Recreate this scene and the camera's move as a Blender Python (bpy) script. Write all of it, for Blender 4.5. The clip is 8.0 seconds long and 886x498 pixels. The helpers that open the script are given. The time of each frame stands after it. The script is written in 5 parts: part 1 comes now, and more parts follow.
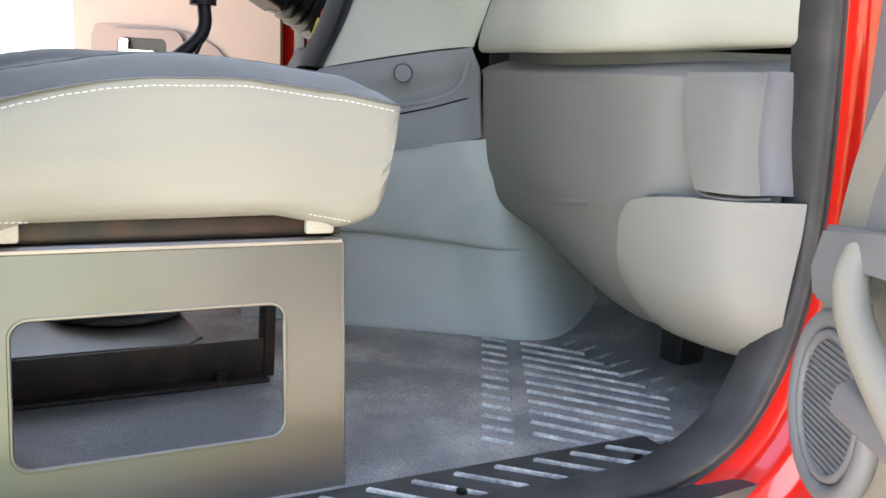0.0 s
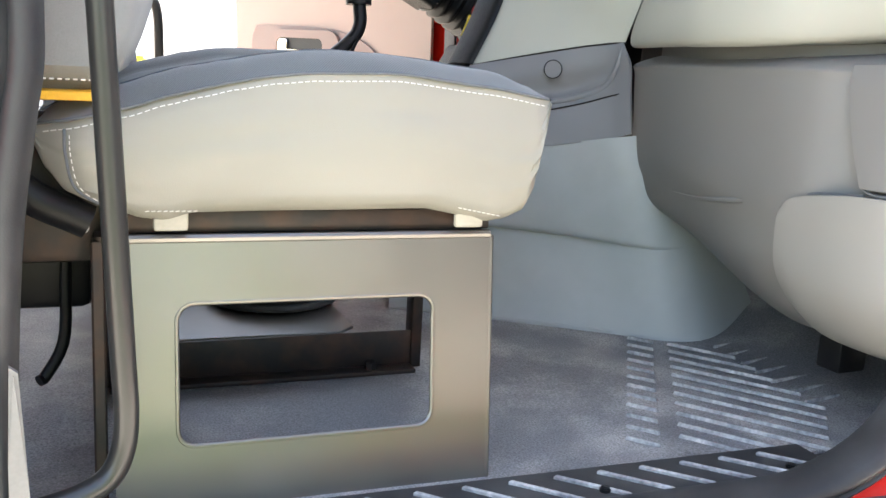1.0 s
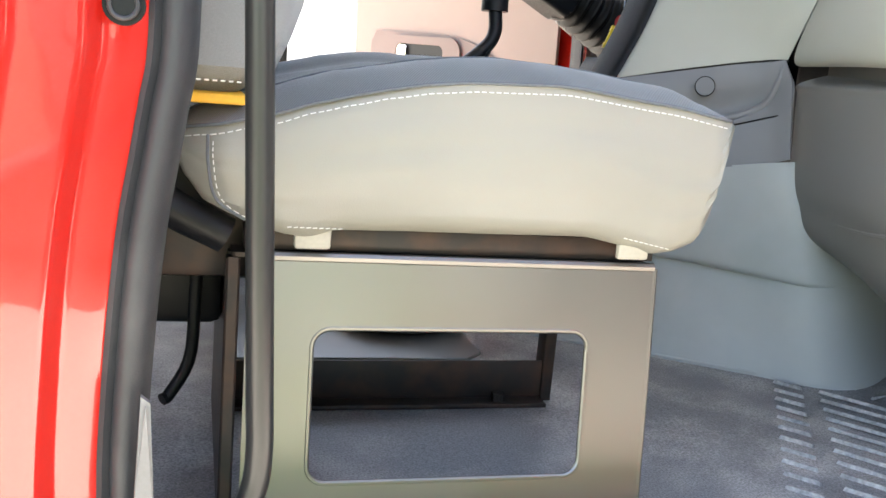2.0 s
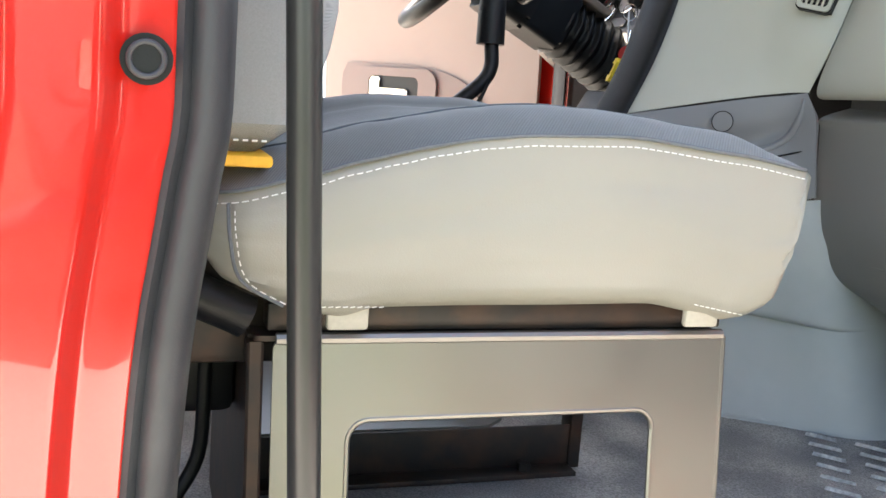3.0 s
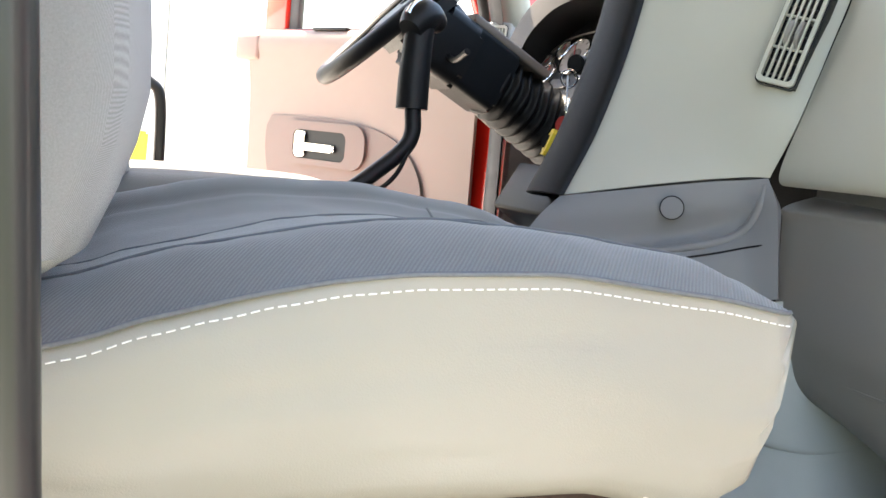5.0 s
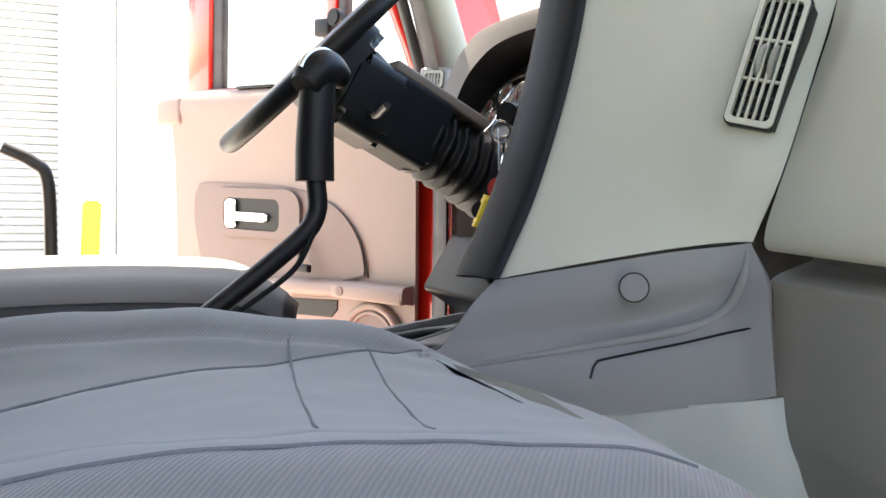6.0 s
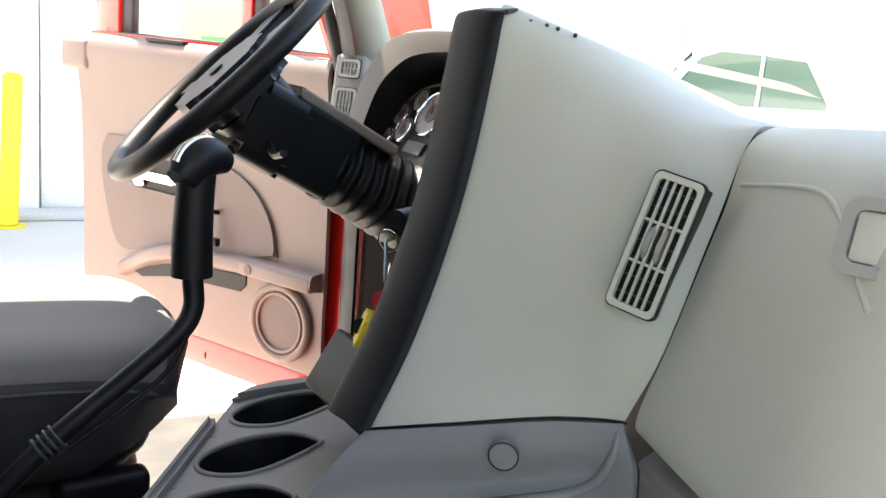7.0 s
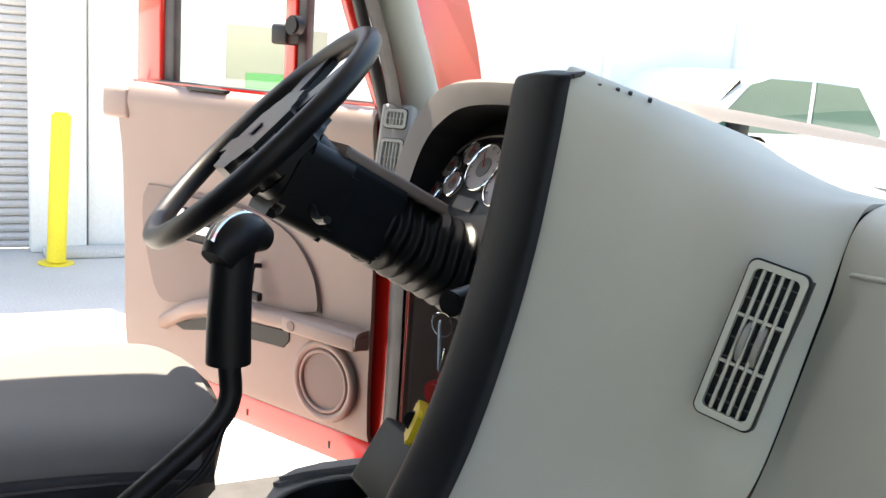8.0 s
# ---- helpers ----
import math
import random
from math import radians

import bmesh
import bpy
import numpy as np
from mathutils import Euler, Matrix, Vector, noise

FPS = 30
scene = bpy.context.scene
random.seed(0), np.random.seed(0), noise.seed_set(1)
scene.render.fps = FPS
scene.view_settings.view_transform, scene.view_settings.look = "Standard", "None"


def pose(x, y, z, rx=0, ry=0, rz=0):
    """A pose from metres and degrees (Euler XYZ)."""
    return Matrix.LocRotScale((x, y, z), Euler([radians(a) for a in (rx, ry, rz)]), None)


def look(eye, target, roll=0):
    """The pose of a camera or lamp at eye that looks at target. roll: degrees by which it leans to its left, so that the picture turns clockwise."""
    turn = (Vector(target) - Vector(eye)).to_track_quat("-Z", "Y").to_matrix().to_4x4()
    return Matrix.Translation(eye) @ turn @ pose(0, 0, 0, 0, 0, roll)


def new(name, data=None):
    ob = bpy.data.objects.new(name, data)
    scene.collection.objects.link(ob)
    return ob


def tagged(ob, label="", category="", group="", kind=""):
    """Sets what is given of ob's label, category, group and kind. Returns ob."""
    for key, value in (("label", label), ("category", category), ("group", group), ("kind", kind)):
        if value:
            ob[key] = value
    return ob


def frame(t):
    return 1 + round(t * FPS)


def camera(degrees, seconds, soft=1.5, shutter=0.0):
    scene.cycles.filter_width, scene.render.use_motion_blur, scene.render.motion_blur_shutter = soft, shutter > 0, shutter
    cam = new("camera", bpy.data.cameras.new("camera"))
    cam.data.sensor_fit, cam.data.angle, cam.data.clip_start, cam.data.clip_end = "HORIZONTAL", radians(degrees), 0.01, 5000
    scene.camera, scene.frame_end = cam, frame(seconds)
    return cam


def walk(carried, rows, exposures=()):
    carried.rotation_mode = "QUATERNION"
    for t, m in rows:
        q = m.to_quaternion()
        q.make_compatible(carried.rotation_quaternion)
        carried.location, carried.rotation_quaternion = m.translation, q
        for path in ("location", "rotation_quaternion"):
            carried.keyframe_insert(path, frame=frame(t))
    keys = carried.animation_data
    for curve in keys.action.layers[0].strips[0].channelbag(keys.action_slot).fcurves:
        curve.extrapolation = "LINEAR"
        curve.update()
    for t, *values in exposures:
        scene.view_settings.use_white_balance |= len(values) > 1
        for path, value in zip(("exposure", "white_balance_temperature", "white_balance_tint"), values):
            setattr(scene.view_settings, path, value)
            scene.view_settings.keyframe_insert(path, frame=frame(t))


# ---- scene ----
cam = camera(50.5, 8.0)
PATH = [
    (0, (0.015, 0.02, 1.371), (1.126, 1.639, 0.992), 3.7),
    (0.5, (0.012, 0.018, 1.369), (1.03, 1.691, 0.963), 3.3),
    (1, (0.008, 0.017, 1.368), (0.855, 1.785, 0.967), 3.2),
    (1.5, (0.004, 0.031, 1.367), (0.699, 1.859, 0.949), 4.5),
    (2, (-0.011, 0.122, 1.364), (0.653, 1.967, 0.968), 5.1),
    (2.2, (-0.015, 0.155, 1.365), (0.663, 2.003, 1.013), 4.7),
    (3.3, (-0.049, 0.27, 1.377), (0.745, 2.075, 1.043), 4.4),
    (3.5, (-0.042, 0.28, 1.376), (0.788, 2.066, 1.028), 4.9),
    (4, (-0.026, 0.308, 1.376), (0.846, 2.077, 1.042), 6.0),
    (4.5, (0.021, 0.353, 1.393), (0.892, 2.133, 1.124), 5.9),
    (4.7, (0.043, 0.387, 1.403), (0.912, 2.168, 1.131), 6.3),
    (5.8, (0.204, 0.564, 1.442), (1.024, 2.387, 1.384), 2.3),
    (6, (0.249, 0.625, 1.458), (1.145, 2.407, 1.316), 1.5),
    (6.5, (0.296, 0.679, 1.643), (1.328, 2.366, 1.344), 1.6),
    (7, (0.336, 0.675, 1.749), (1.334, 2.355, 1.322), 5.1),
    (7.5, (0.347, 0.693, 1.77), (1.306, 2.4, 1.362), 3.4),
    (8, (0.373, 0.78, 1.785), (1.292, 2.516, 1.408), 4.1),
]
walk(cam, [(t, look(eye, target, roll)) for t, eye, target, roll in PATH], exposures=[(0.0, 3.0, 7700, 11), (1.5, 3.12, 7700, 11), (2.2, 3.06, 7700, 11), (3.5, 2.9, 7700, 11), (4.5, 3.0, 7700, 11), (6.0, 2.92, 7800, 11), (7.0, 2.6, 7700, 11), (8.0, 2.2, 7500, 11)])

# ---------------------------------------------------------------- world, sun
SUN_DIR = Vector((-0.08, 0.42, 1.0)).normalized()
world = bpy.data.worlds.new("world")
scene.world = world
world.use_nodes = True
wn = world.node_tree.nodes
sky = wn.new("ShaderNodeTexSky")
sky.sky_type = "NISHITA"
sky.sun_disc = False
sky.sun_elevation = math.asin(SUN_DIR.z)
sky.sun_rotation = math.atan2(SUN_DIR.x, SUN_DIR.y)
wn["Background"].inputs[1].default_value = 0.15
world.node_tree.links.new(sky.outputs[0], wn["Background"].inputs[0])
sun = new("sun", bpy.data.lights.new("sun", "SUN"))
sun.data.energy, sun.data.angle, sun.data.color = 5.0, radians(0.5), (1.0, 0.95, 0.87)
sun.matrix_world = look(SUN_DIR * 20, (0, 0, 0))


# ---------------------------------------------------------------- materials
def material(name, color, rough=0.5, metal=0.0, grain=0.0, grain_scale=300.0, stain=0.0, stain_scale=8.0,
             stain_color=None, bump=0.0, bump_scale=600.0, coat=0.0, spec=0.5, rough_var=0.0):
    m = bpy.data.materials.new(name)
    m.use_nodes = True
    n, l = m.node_tree.nodes, m.node_tree.links
    b = n["Principled BSDF"]
    b.inputs["Roughness"].default_value = rough
    b.inputs["Metallic"].default_value = metal
    b.inputs["Coat Weight"].default_value = coat
    b.inputs["Specular IOR Level"].default_value = spec
    tc = n.new("ShaderNodeTexCoord")
    col = n.new("ShaderNodeRGB")
    col.outputs[0].default_value = (*color, 1)
    out = col.outputs[0]

    def tex(scale, detail=5.0):
        t = n.new("ShaderNodeTexNoise")
        t.inputs["Scale"].default_value, t.inputs["Detail"].default_value = scale, detail
        l.new(tc.outputs["Object"], t.inputs["Vector"])
        return t

    if stain:
        t = tex(stain_scale, 8.0)
        ramp = n.new("ShaderNodeValToRGB")
        ramp.color_ramp.elements[0].position, ramp.color_ramp.elements[1].position = 0.42, 0.72
        l.new(t.outputs[0], ramp.inputs[0])
        amount = n.new("ShaderNodeMath")
        amount.operation = "MULTIPLY"
        amount.inputs[1].default_value = stain
        l.new(ramp.outputs[0], amount.inputs[0])
        mix = n.new("ShaderNodeMix")
        mix.data_type = "RGBA"
        l.new(amount.outputs[0], mix.inputs[0])
        l.new(out, mix.inputs[6])
        mix.inputs[7].default_value = (*(stain_color or [c * 0.6 for c in color]), 1)
        out = mix.outputs[2]
        if rough_var:
            rm = n.new("ShaderNodeMath")
            rm.operation = "MULTIPLY_ADD"
            l.new(ramp.outputs[0], rm.inputs[0])
            rm.inputs[1].default_value, rm.inputs[2].default_value = rough_var, rough
            l.new(rm.outputs[0], b.inputs["Roughness"])
    if grain:
        t = tex(grain_scale, 3.0)
        hv = n.new("ShaderNodeHueSaturation")
        mr = n.new("ShaderNodeMapRange")
        mr.inputs[1].default_value, mr.inputs[2].default_value = 0.3, 0.7
        mr.inputs[3].default_value, mr.inputs[4].default_value = 1 - grain, 1 + grain
        l.new(t.outputs[0], mr.inputs[0])
        l.new(mr.outputs[0], hv.inputs["Value"])
        l.new(out, hv.inputs["Color"])
        out = hv.outputs[0]
    l.new(out, b.inputs["Base Color"])
    if bump:
        t = tex(bump_scale, 4.0)
        bp = n.new("ShaderNodeBump")
        bp.inputs["Strength"].default_value, bp.inputs["Distance"].default_value = bump, 0.002
        l.new(t.outputs[0], bp.inputs["Height"])
        l.new(bp.outputs[0], b.inputs["Normal"])
    return m


def weave(name, color, scale, rough=0.85):
    """A fine twill fabric."""
    m = material(name, color, rough, grain=0.08, grain_scale=900, stain=0.25, stain_scale=9)
    n, l = m.node_tree.nodes, m.node_tree.links
    b = n["Principled BSDF"]
    b.inputs["Sheen Weight"].default_value = 0.25
    tc = n.new("ShaderNodeTexCoord")
    mp = n.new("ShaderNodeMapping")
    mp.inputs["Rotation"].default_value = (0, 0, radians(35))
    w = n.new("ShaderNodeTexWave")
    w.inputs["Scale"].default_value, w.inputs["Distortion"].default_value = scale, 0.6
    w.inputs["Detail Scale"].default_value = 4.0
    bp = n.new("ShaderNodeBump")
    bp.inputs["Strength"].default_value, bp.inputs["Distance"].default_value = 0.3, 0.001
    l.new(tc.outputs["Object"], mp.inputs["Vector"])
    l.new(mp.outputs[0], w.inputs["Vector"])
    l.new(w.outputs["Fac"], bp.inputs["Height"])
    l.new(bp.outputs[0], b.inputs["Normal"])
    mix = n.new("ShaderNodeMix")
    mix.data_type, mix.blend_type = "RGBA", "MULTIPLY"
    mix.inputs[0].default_value = 0.28
    l.new(b.inputs["Base Color"].links[0].from_socket, mix.inputs[6])
    l.new(w.outputs["Color"], mix.inputs[7])
    l.new(mix.outputs[2], b.inputs["Base Color"])
    return m


M_RED = material("red_paint", (0.60, 0.017, 0.011), 0.2, coat=1.0, stain=0.12, stain_scale=5, grain=0.02)
M_VINYL = material("beige_vinyl", (0.30, 0.288, 0.248), 0.42, stain=0.3, stain_scale=7, stain_color=(0.235, 0.224, 0.192), bump=0.12, bump_scale=900, rough_var=0.15)
M_FABRIC = weave("grey_twill", (0.150, 0.157, 0.158), 150)
M_FABRIC_MID = weave("pale_grey_cloth", (0.225, 0.236, 0.233), 450)
M_BACKREST = weave("backrest_cloth", (0.30, 0.31, 0.305), 1300)
M_DRIVER = material("black_vinyl", (0.03, 0.03, 0.032), 0.5, spec=0.35, stain=0.3, stain_scale=12, stain_color=(0.09, 0.088, 0.085), bump=0.15, bump_scale=700)
M_DRIVER_TOP = weave("dark_grey_cloth", (0.145, 0.142, 0.136), 500)
M_SEAM = material("dark_seam", (0.12, 0.13, 0.14), 0.8, grain=0.1)
M_STITCH = material("white_thread", (0.75, 0.74, 0.70), 0.8, grain=0.1)
M_DASH = material("pale_dash_plastic", (0.43, 0.436, 0.385), 0.5, stain=0.16, stain_scale=6, stain_color=(0.33, 0.33, 0.29), bump=0.22, bump_scale=1100, rough_var=0.12)
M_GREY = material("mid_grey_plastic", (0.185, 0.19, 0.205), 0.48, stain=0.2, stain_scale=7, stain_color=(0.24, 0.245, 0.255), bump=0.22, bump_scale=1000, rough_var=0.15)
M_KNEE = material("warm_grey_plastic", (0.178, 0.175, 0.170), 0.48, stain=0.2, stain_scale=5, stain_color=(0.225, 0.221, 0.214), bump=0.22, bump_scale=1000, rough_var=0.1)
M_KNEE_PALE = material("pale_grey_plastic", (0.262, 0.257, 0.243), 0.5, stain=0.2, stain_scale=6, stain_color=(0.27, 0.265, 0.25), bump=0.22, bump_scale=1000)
M_TUNNEL = material("grey_green_cover", (0.345, 0.370, 0.370), 0.42, stain=0.4, stain_scale=11, stain_color=(0.46, 0.485, 0.485), bump=0.18, bump_scale=900, rough_var=0.2)
M_BEZEL = material("dark_bezel", (0.007, 0.008, 0.010), 0.5, spec=0.2, stain=0.12, stain_scale=20, stain_color=(0.022, 0.023, 0.026), bump=0.2, bump_scale=1200)
M_BLACK = material("black_plastic", (0.006, 0.006, 0.007), 0.42, spec=0.28, stain=0.25, stain_scale=18, stain_color=(0.012, 0.012, 0.013), bump=0.12, bump_scale=900)
M_VANE = material("dark_vane", (0.06, 0.06, 0.058), 0.55, grain=0.1)
M_BROWN = material("cluster_brown", (0.085, 0.075, 0.068), 0.55, stain=0.2, stain_scale=14, bump=0.2, bump_scale=1000)
M_RUBBER = material("black_rubber", (0.03, 0.031, 0.034), 0.55, stain=0.45, stain_scale=16, stain_color=(0.09, 0.09, 0.09), bump=0.15, bump_scale=500)
M_MAT = material("dusty_floor_mat", (0.18, 0.181, 0.19), 0.46, grain=0.45, grain_scale=420, stain=1.0, stain_scale=9, stain_color=(0.44, 0.43, 0.415), bump=0.5, bump_scale=420, rough_var=0.25)
M_RIB = material("worn_mat_rib", (0.24, 0.24, 0.245), 0.5, grain=0.3, grain_scale=200, stain=0.9, stain_scale=40, stain_color=(0.55, 0.54, 0.52))
M_STEEL = material("satin_bronze_steel", (0.23, 0.222, 0.205), 0.34, metal=0.85, stain=0.3, stain_scale=6, stain_color=(0.28, 0.27, 0.245), bump=0.05, bump_scale=900, rough_var=0.15, coat=0.15)
M_POLE = material("satin_black_tube", (0.03, 0.03, 0.03), 0.3, metal=0.2, stain=0.2, stain_scale=20, stain_color=(0.06, 0.06, 0.058))
M_RAIL = material("dark_steel_rail", (0.03, 0.026, 0.024), 0.5, metal=0.5, stain=0.6, stain_scale=25, stain_color=(0.10, 0.05, 0.03))
M_CLIP = material("beige_clip", (0.42, 0.39, 0.32), 0.5, grain=0.05)
M_DOORTRIM = material("taupe_door_trim", (0.235, 0.18, 0.152), 0.52, stain=0.15, stain_scale=6, stain_color=(0.30, 0.24, 0.21), bump=0.22, bump_scale=900)
M_DOORDARK = material("dark_taupe_insert", (0.17, 0.13, 0.113), 0.6, stain=0.15, stain_scale=6, bump=0.25, bump_scale=900)
M_CHROME = material("bright_handle", (0.85, 0.84, 0.82), 0.12, metal=1.0, grain=0.02)
M_YELLOW = material("yellow_knob", (0.80, 0.58, 0.02), 0.4, grain=0.05, stain=0.2, stain_scale=40)
M_AMBER = material("amber_label", (0.80, 0.42, 0.03), 0.5, grain=0.05)
M_KNOBRED = material("red_knob", (0.35, 0.02, 0.02), 0.4, grain=0.05)
M_TAG = material("pale_tag", (0.55, 0.60, 0.70), 0.5, grain=0.05)
M_DIAL = material("dial_face", (0.26, 0.23, 0.22), 0.4, grain=0.05, stain=0.3, stain_scale=60)
M_PLATE = material("scuffed_white_plastic", (0.20, 0.196, 0.19), 0.5, grain=0.05, stain=0.3, stain_scale=30)
M_WALL = material("white_painted_wall", (0.78, 0.77, 0.73), 0.7, stain=0.3, stain_scale=0.9, stain_color=(0.62, 0.60, 0.56), grain=0.04, grain_scale=30, bump=0.2, bump_scale=20)
M_SHUTTER = material("roller_shutter_steel", (0.50, 0.48, 0.46), 0.5, metal=0.1, stain=0.35, stain_scale=2, stain_color=(0.36, 0.34, 0.32), grain=0.05, grain_scale=40)
M_CONCRETE = material("pale_concrete", (0.52, 0.50, 0.46), 0.85, stain=0.6, stain_scale=0.7, stain_color=(0.40, 0.385, 0.35), grain=0.12, grain_scale=60, bump=0.4, bump_scale=30)
M_BOLLARD = material("yellow_bollard_paint", (0.85, 0.66, 0.03), 0.5, stain=0.3, stain_scale=8, stain_color=(0.65, 0.48, 0.05), grain=0.05, grain_scale=60)
M_DOORWALL = material("beige_steel_door", (0.42, 0.38, 0.27), 0.6, stain=0.2, stain_scale=3, grain=0.04)
M_GREEN = material("green_sign", (0.03, 0.40, 0.07), 0.5, grain=0.05, stain=0.1)
M_BRICK = material("brown_brick", (0.26, 0.17, 0.115), 0.85, grain=0.3, grain_scale=12, stain=0.4, stain_scale=3)
M_MORTAR = material("mortar", (0.40, 0.36, 0.31), 0.9, grain=0.1, grain_scale=20)
M_CARWHITE = material("white_car_paint", (0.82, 0.83, 0.83), 0.25, coat=0.6, stain=0.05)
M_LEAF = material("hedge_leaf", (0.11, 0.19, 0.035), 0.7, grain=0.3, grain_scale=9)
M_LAWN = material("lawn_green", (0.06, 0.085, 0.03), 0.9, grain=0.3, grain_scale=20, stain=0.4, stain_scale=1.5, stain_color=(0.10, 0.12, 0.045))
M_HEADLINER = material("grey_headliner", (0.40, 0.39, 0.37), 0.9, grain=0.06, grain_scale=400, bump=0.3, bump_scale=500, stain=0.1)
M_PILLAR = material("pale_pillar_trim", (0.36, 0.36, 0.31), 0.55, bump=0.2, bump_scale=900, stain=0.15)


def glass(name, tint, rough=0.0):
    m = bpy.data.materials.new(name)
    m.use_nodes = True
    n, l = m.node_tree.nodes, m.node_tree.links
    tr, gl, mx, fr = n.new("ShaderNodeBsdfTransparent"), n.new("ShaderNodeBsdfGlossy"), n.new("ShaderNodeMixShader"), n.new("ShaderNodeLayerWeight")
    tr.inputs[0].default_value = (*tint, 1)
    gl.inputs["Roughness"].default_value = rough
    fr.inputs[0].default_value = 0.12
    l.new(fr.outputs["Facing"], mx.inputs[0])
    l.new(tr.outputs[0], mx.inputs[1])
    l.new(gl.outputs[0], mx.inputs[2])
    l.new(mx.outputs[0], n["Material Output"].inputs[0])
    return m


M_GLASS = glass("window_glass", (0.90, 0.96, 0.94))
M_CARGLASS = material("green_car_glass", (0.06, 0.13, 0.11), 0.05, coat=0.5, stain=0.1)


# ---------------------------------------------------------------- mesh helpers
def part(name, bm, mat, parent=None, label="", smooth=True, m=None, angle=40):
    """Link a bmesh as one mesh object, under a thing or a part."""
    me = bpy.data.meshes.new(name)
    bmesh.ops.recalc_face_normals(bm, faces=bm.faces)
    bm.to_mesh(me)
    bm.free()
    me.materials.append(mat)
    if smooth:
        me.shade_smooth()
        me.set_sharp_from_angle(angle=radians(angle))
    ob = new(name, me)
    if parent is not None:
        ob.parent = parent
    if m is not None:
        ob.matrix_basis = m
    if label:
        ob["label"] = label
    return ob


def thing(name, label, category, m=None, group="", kind=""):
    ob = new(name)
    ob.empty_display_size = 0.05
    if m is not None:
        ob.matrix_basis = m
    return tagged(ob, label, category, group, kind)


def box(bm, lo, hi, bevel=0.0, seg=2):
    c = [(a + b) / 2 for a, b in zip(lo, hi)]
    s = [abs(b - a) for a, b in zip(lo, hi)]
    r = bmesh.ops.create_cube(bm, size=1.0, matrix=Matrix.Translation(c) @ Matrix.Diagonal((*s, 1)))
    if bevel:
        es = list({e for v in r["verts"] for e in v.link_edges})
        bmesh.ops.bevel(bm, geom=es, offset=min(bevel, min(s) * 0.45), segments=seg, affect="EDGES", profile=0.5)
    return bm


def boxm(lo, hi, bevel=0.0, seg=2):
    return box(bmesh.new(), lo, hi, bevel, seg)


def cyl(bm, a, b, r1, r2=None, seg=24, bevel=0.0):
    a, b = Vector(a), Vector(b)
    r2 = r1 if r2 is None else r2
    q = (b - a).to_track_quat("Z", "Y").to_matrix().to_4x4()
    r = bmesh.ops.create_cone(bm, cap_ends=True, segments=seg, radius1=r1, radius2=r2, depth=(b - a).length,
                              matrix=Matrix.Translation((a + b) / 2) @ q)
    if bevel:
        es = [e for e in {e for v in r["verts"] for e in v.link_edges} if any(len(f.verts) > 4 for f in e.link_faces)]
        bmesh.ops.bevel(bm, geom=es, offset=bevel, segments=2, affect="EDGES")
    return bm


def cat(pts, n):
    """n points along a Catmull-Rom curve through pts."""
    p = [Vector(a) for a in pts]
    p = [p[0] * 2 - p[1], *p, p[-1] * 2 - p[-2]]
    out = []
    for i in range(n):
        t = i / (n - 1) * (len(p) - 3)
        k = min(int(t), len(p) - 4)
        f = t - k
        a, b, c, d = p[k:k + 4]
        out.append(0.5 * ((2 * b) + (c - a) * f + (2 * a - 5 * b + 4 * c - d) * f * f + (3 * b - a - 3 * c + d) * f ** 3))
    return out


def tube(bm, pts, r, n=24, seg=14, smooth=True, radii=None):
    """A round tube along a curve through pts."""
    p = cat(pts, n) if smooth else [Vector(a) for a in pts]
    rings, up = [], Vector((0.3, 0.2, 0.93))
    for i, c in enumerate(p):
        d = (p[min(i + 1, len(p) - 1)] - p[max(i - 1, 0)]).normalized()
        side = d.cross(up)
        if side.length < 1e-3:
            side = d.cross(Vector((1, 0, 0)))
        side.normalize()
        up = side.cross(d).normalized()
        rr = r if radii is None else cat([(x, 0, 0) for x in radii], len(p))[i].x
        rings.append([bm.verts.new(c + (side * math.cos(a) + up * math.sin(a)) * rr) for a in [2 * math.pi * k / seg for k in range(seg)]])
    bridge(bm, rings, True)
    bm.faces.new(rings[0][::-1])
    bm.faces.new(rings[-1])
    return bm


def bridge(bm, rings, closed):
    for a, b in zip(rings, rings[1:]):
        n = len(a)
        for k in range(n if closed else n - 1):
            bm.faces.new((a[k], a[(k + 1) % n], b[(k + 1) % n], b[k]))


def patch(rows, nu, nv, thick=0.004, bm=None, smooth_v=True):
    """A curved sheet of some thickness through rows of control points, thickened away from its front."""
    bm = bm or bmesh.new()
    across = [cat(r, nu) for r in rows]
    cols = []
    for i in range(nu):
        c = [r[i] for r in across]
        cols.append(cat(c, nv) if smooth_v else c)
    grid = [[cols[i][j] for i in range(nu)] for j in range(len(cols[0]))]
    vs = [[bm.verts.new(p) for p in r] for r in grid]
    bridge(bm, vs, False)
    if thick:
        bmesh.ops.recalc_face_normals(bm, faces=bm.faces)
        bm.normal_update()
        back = [[bm.verts.new(v.co - v.normal * thick) for v in r] for r in vs]
        bridge(bm, back, False)
        for r, b in ((vs[0], back[0]), (vs[-1], back[-1]), ([x[0] for x in vs], [x[0] for x in back]), ([x[-1] for x in vs], [x[-1] for x in back])):
            bridge(bm, [r, b], False)
    return bm


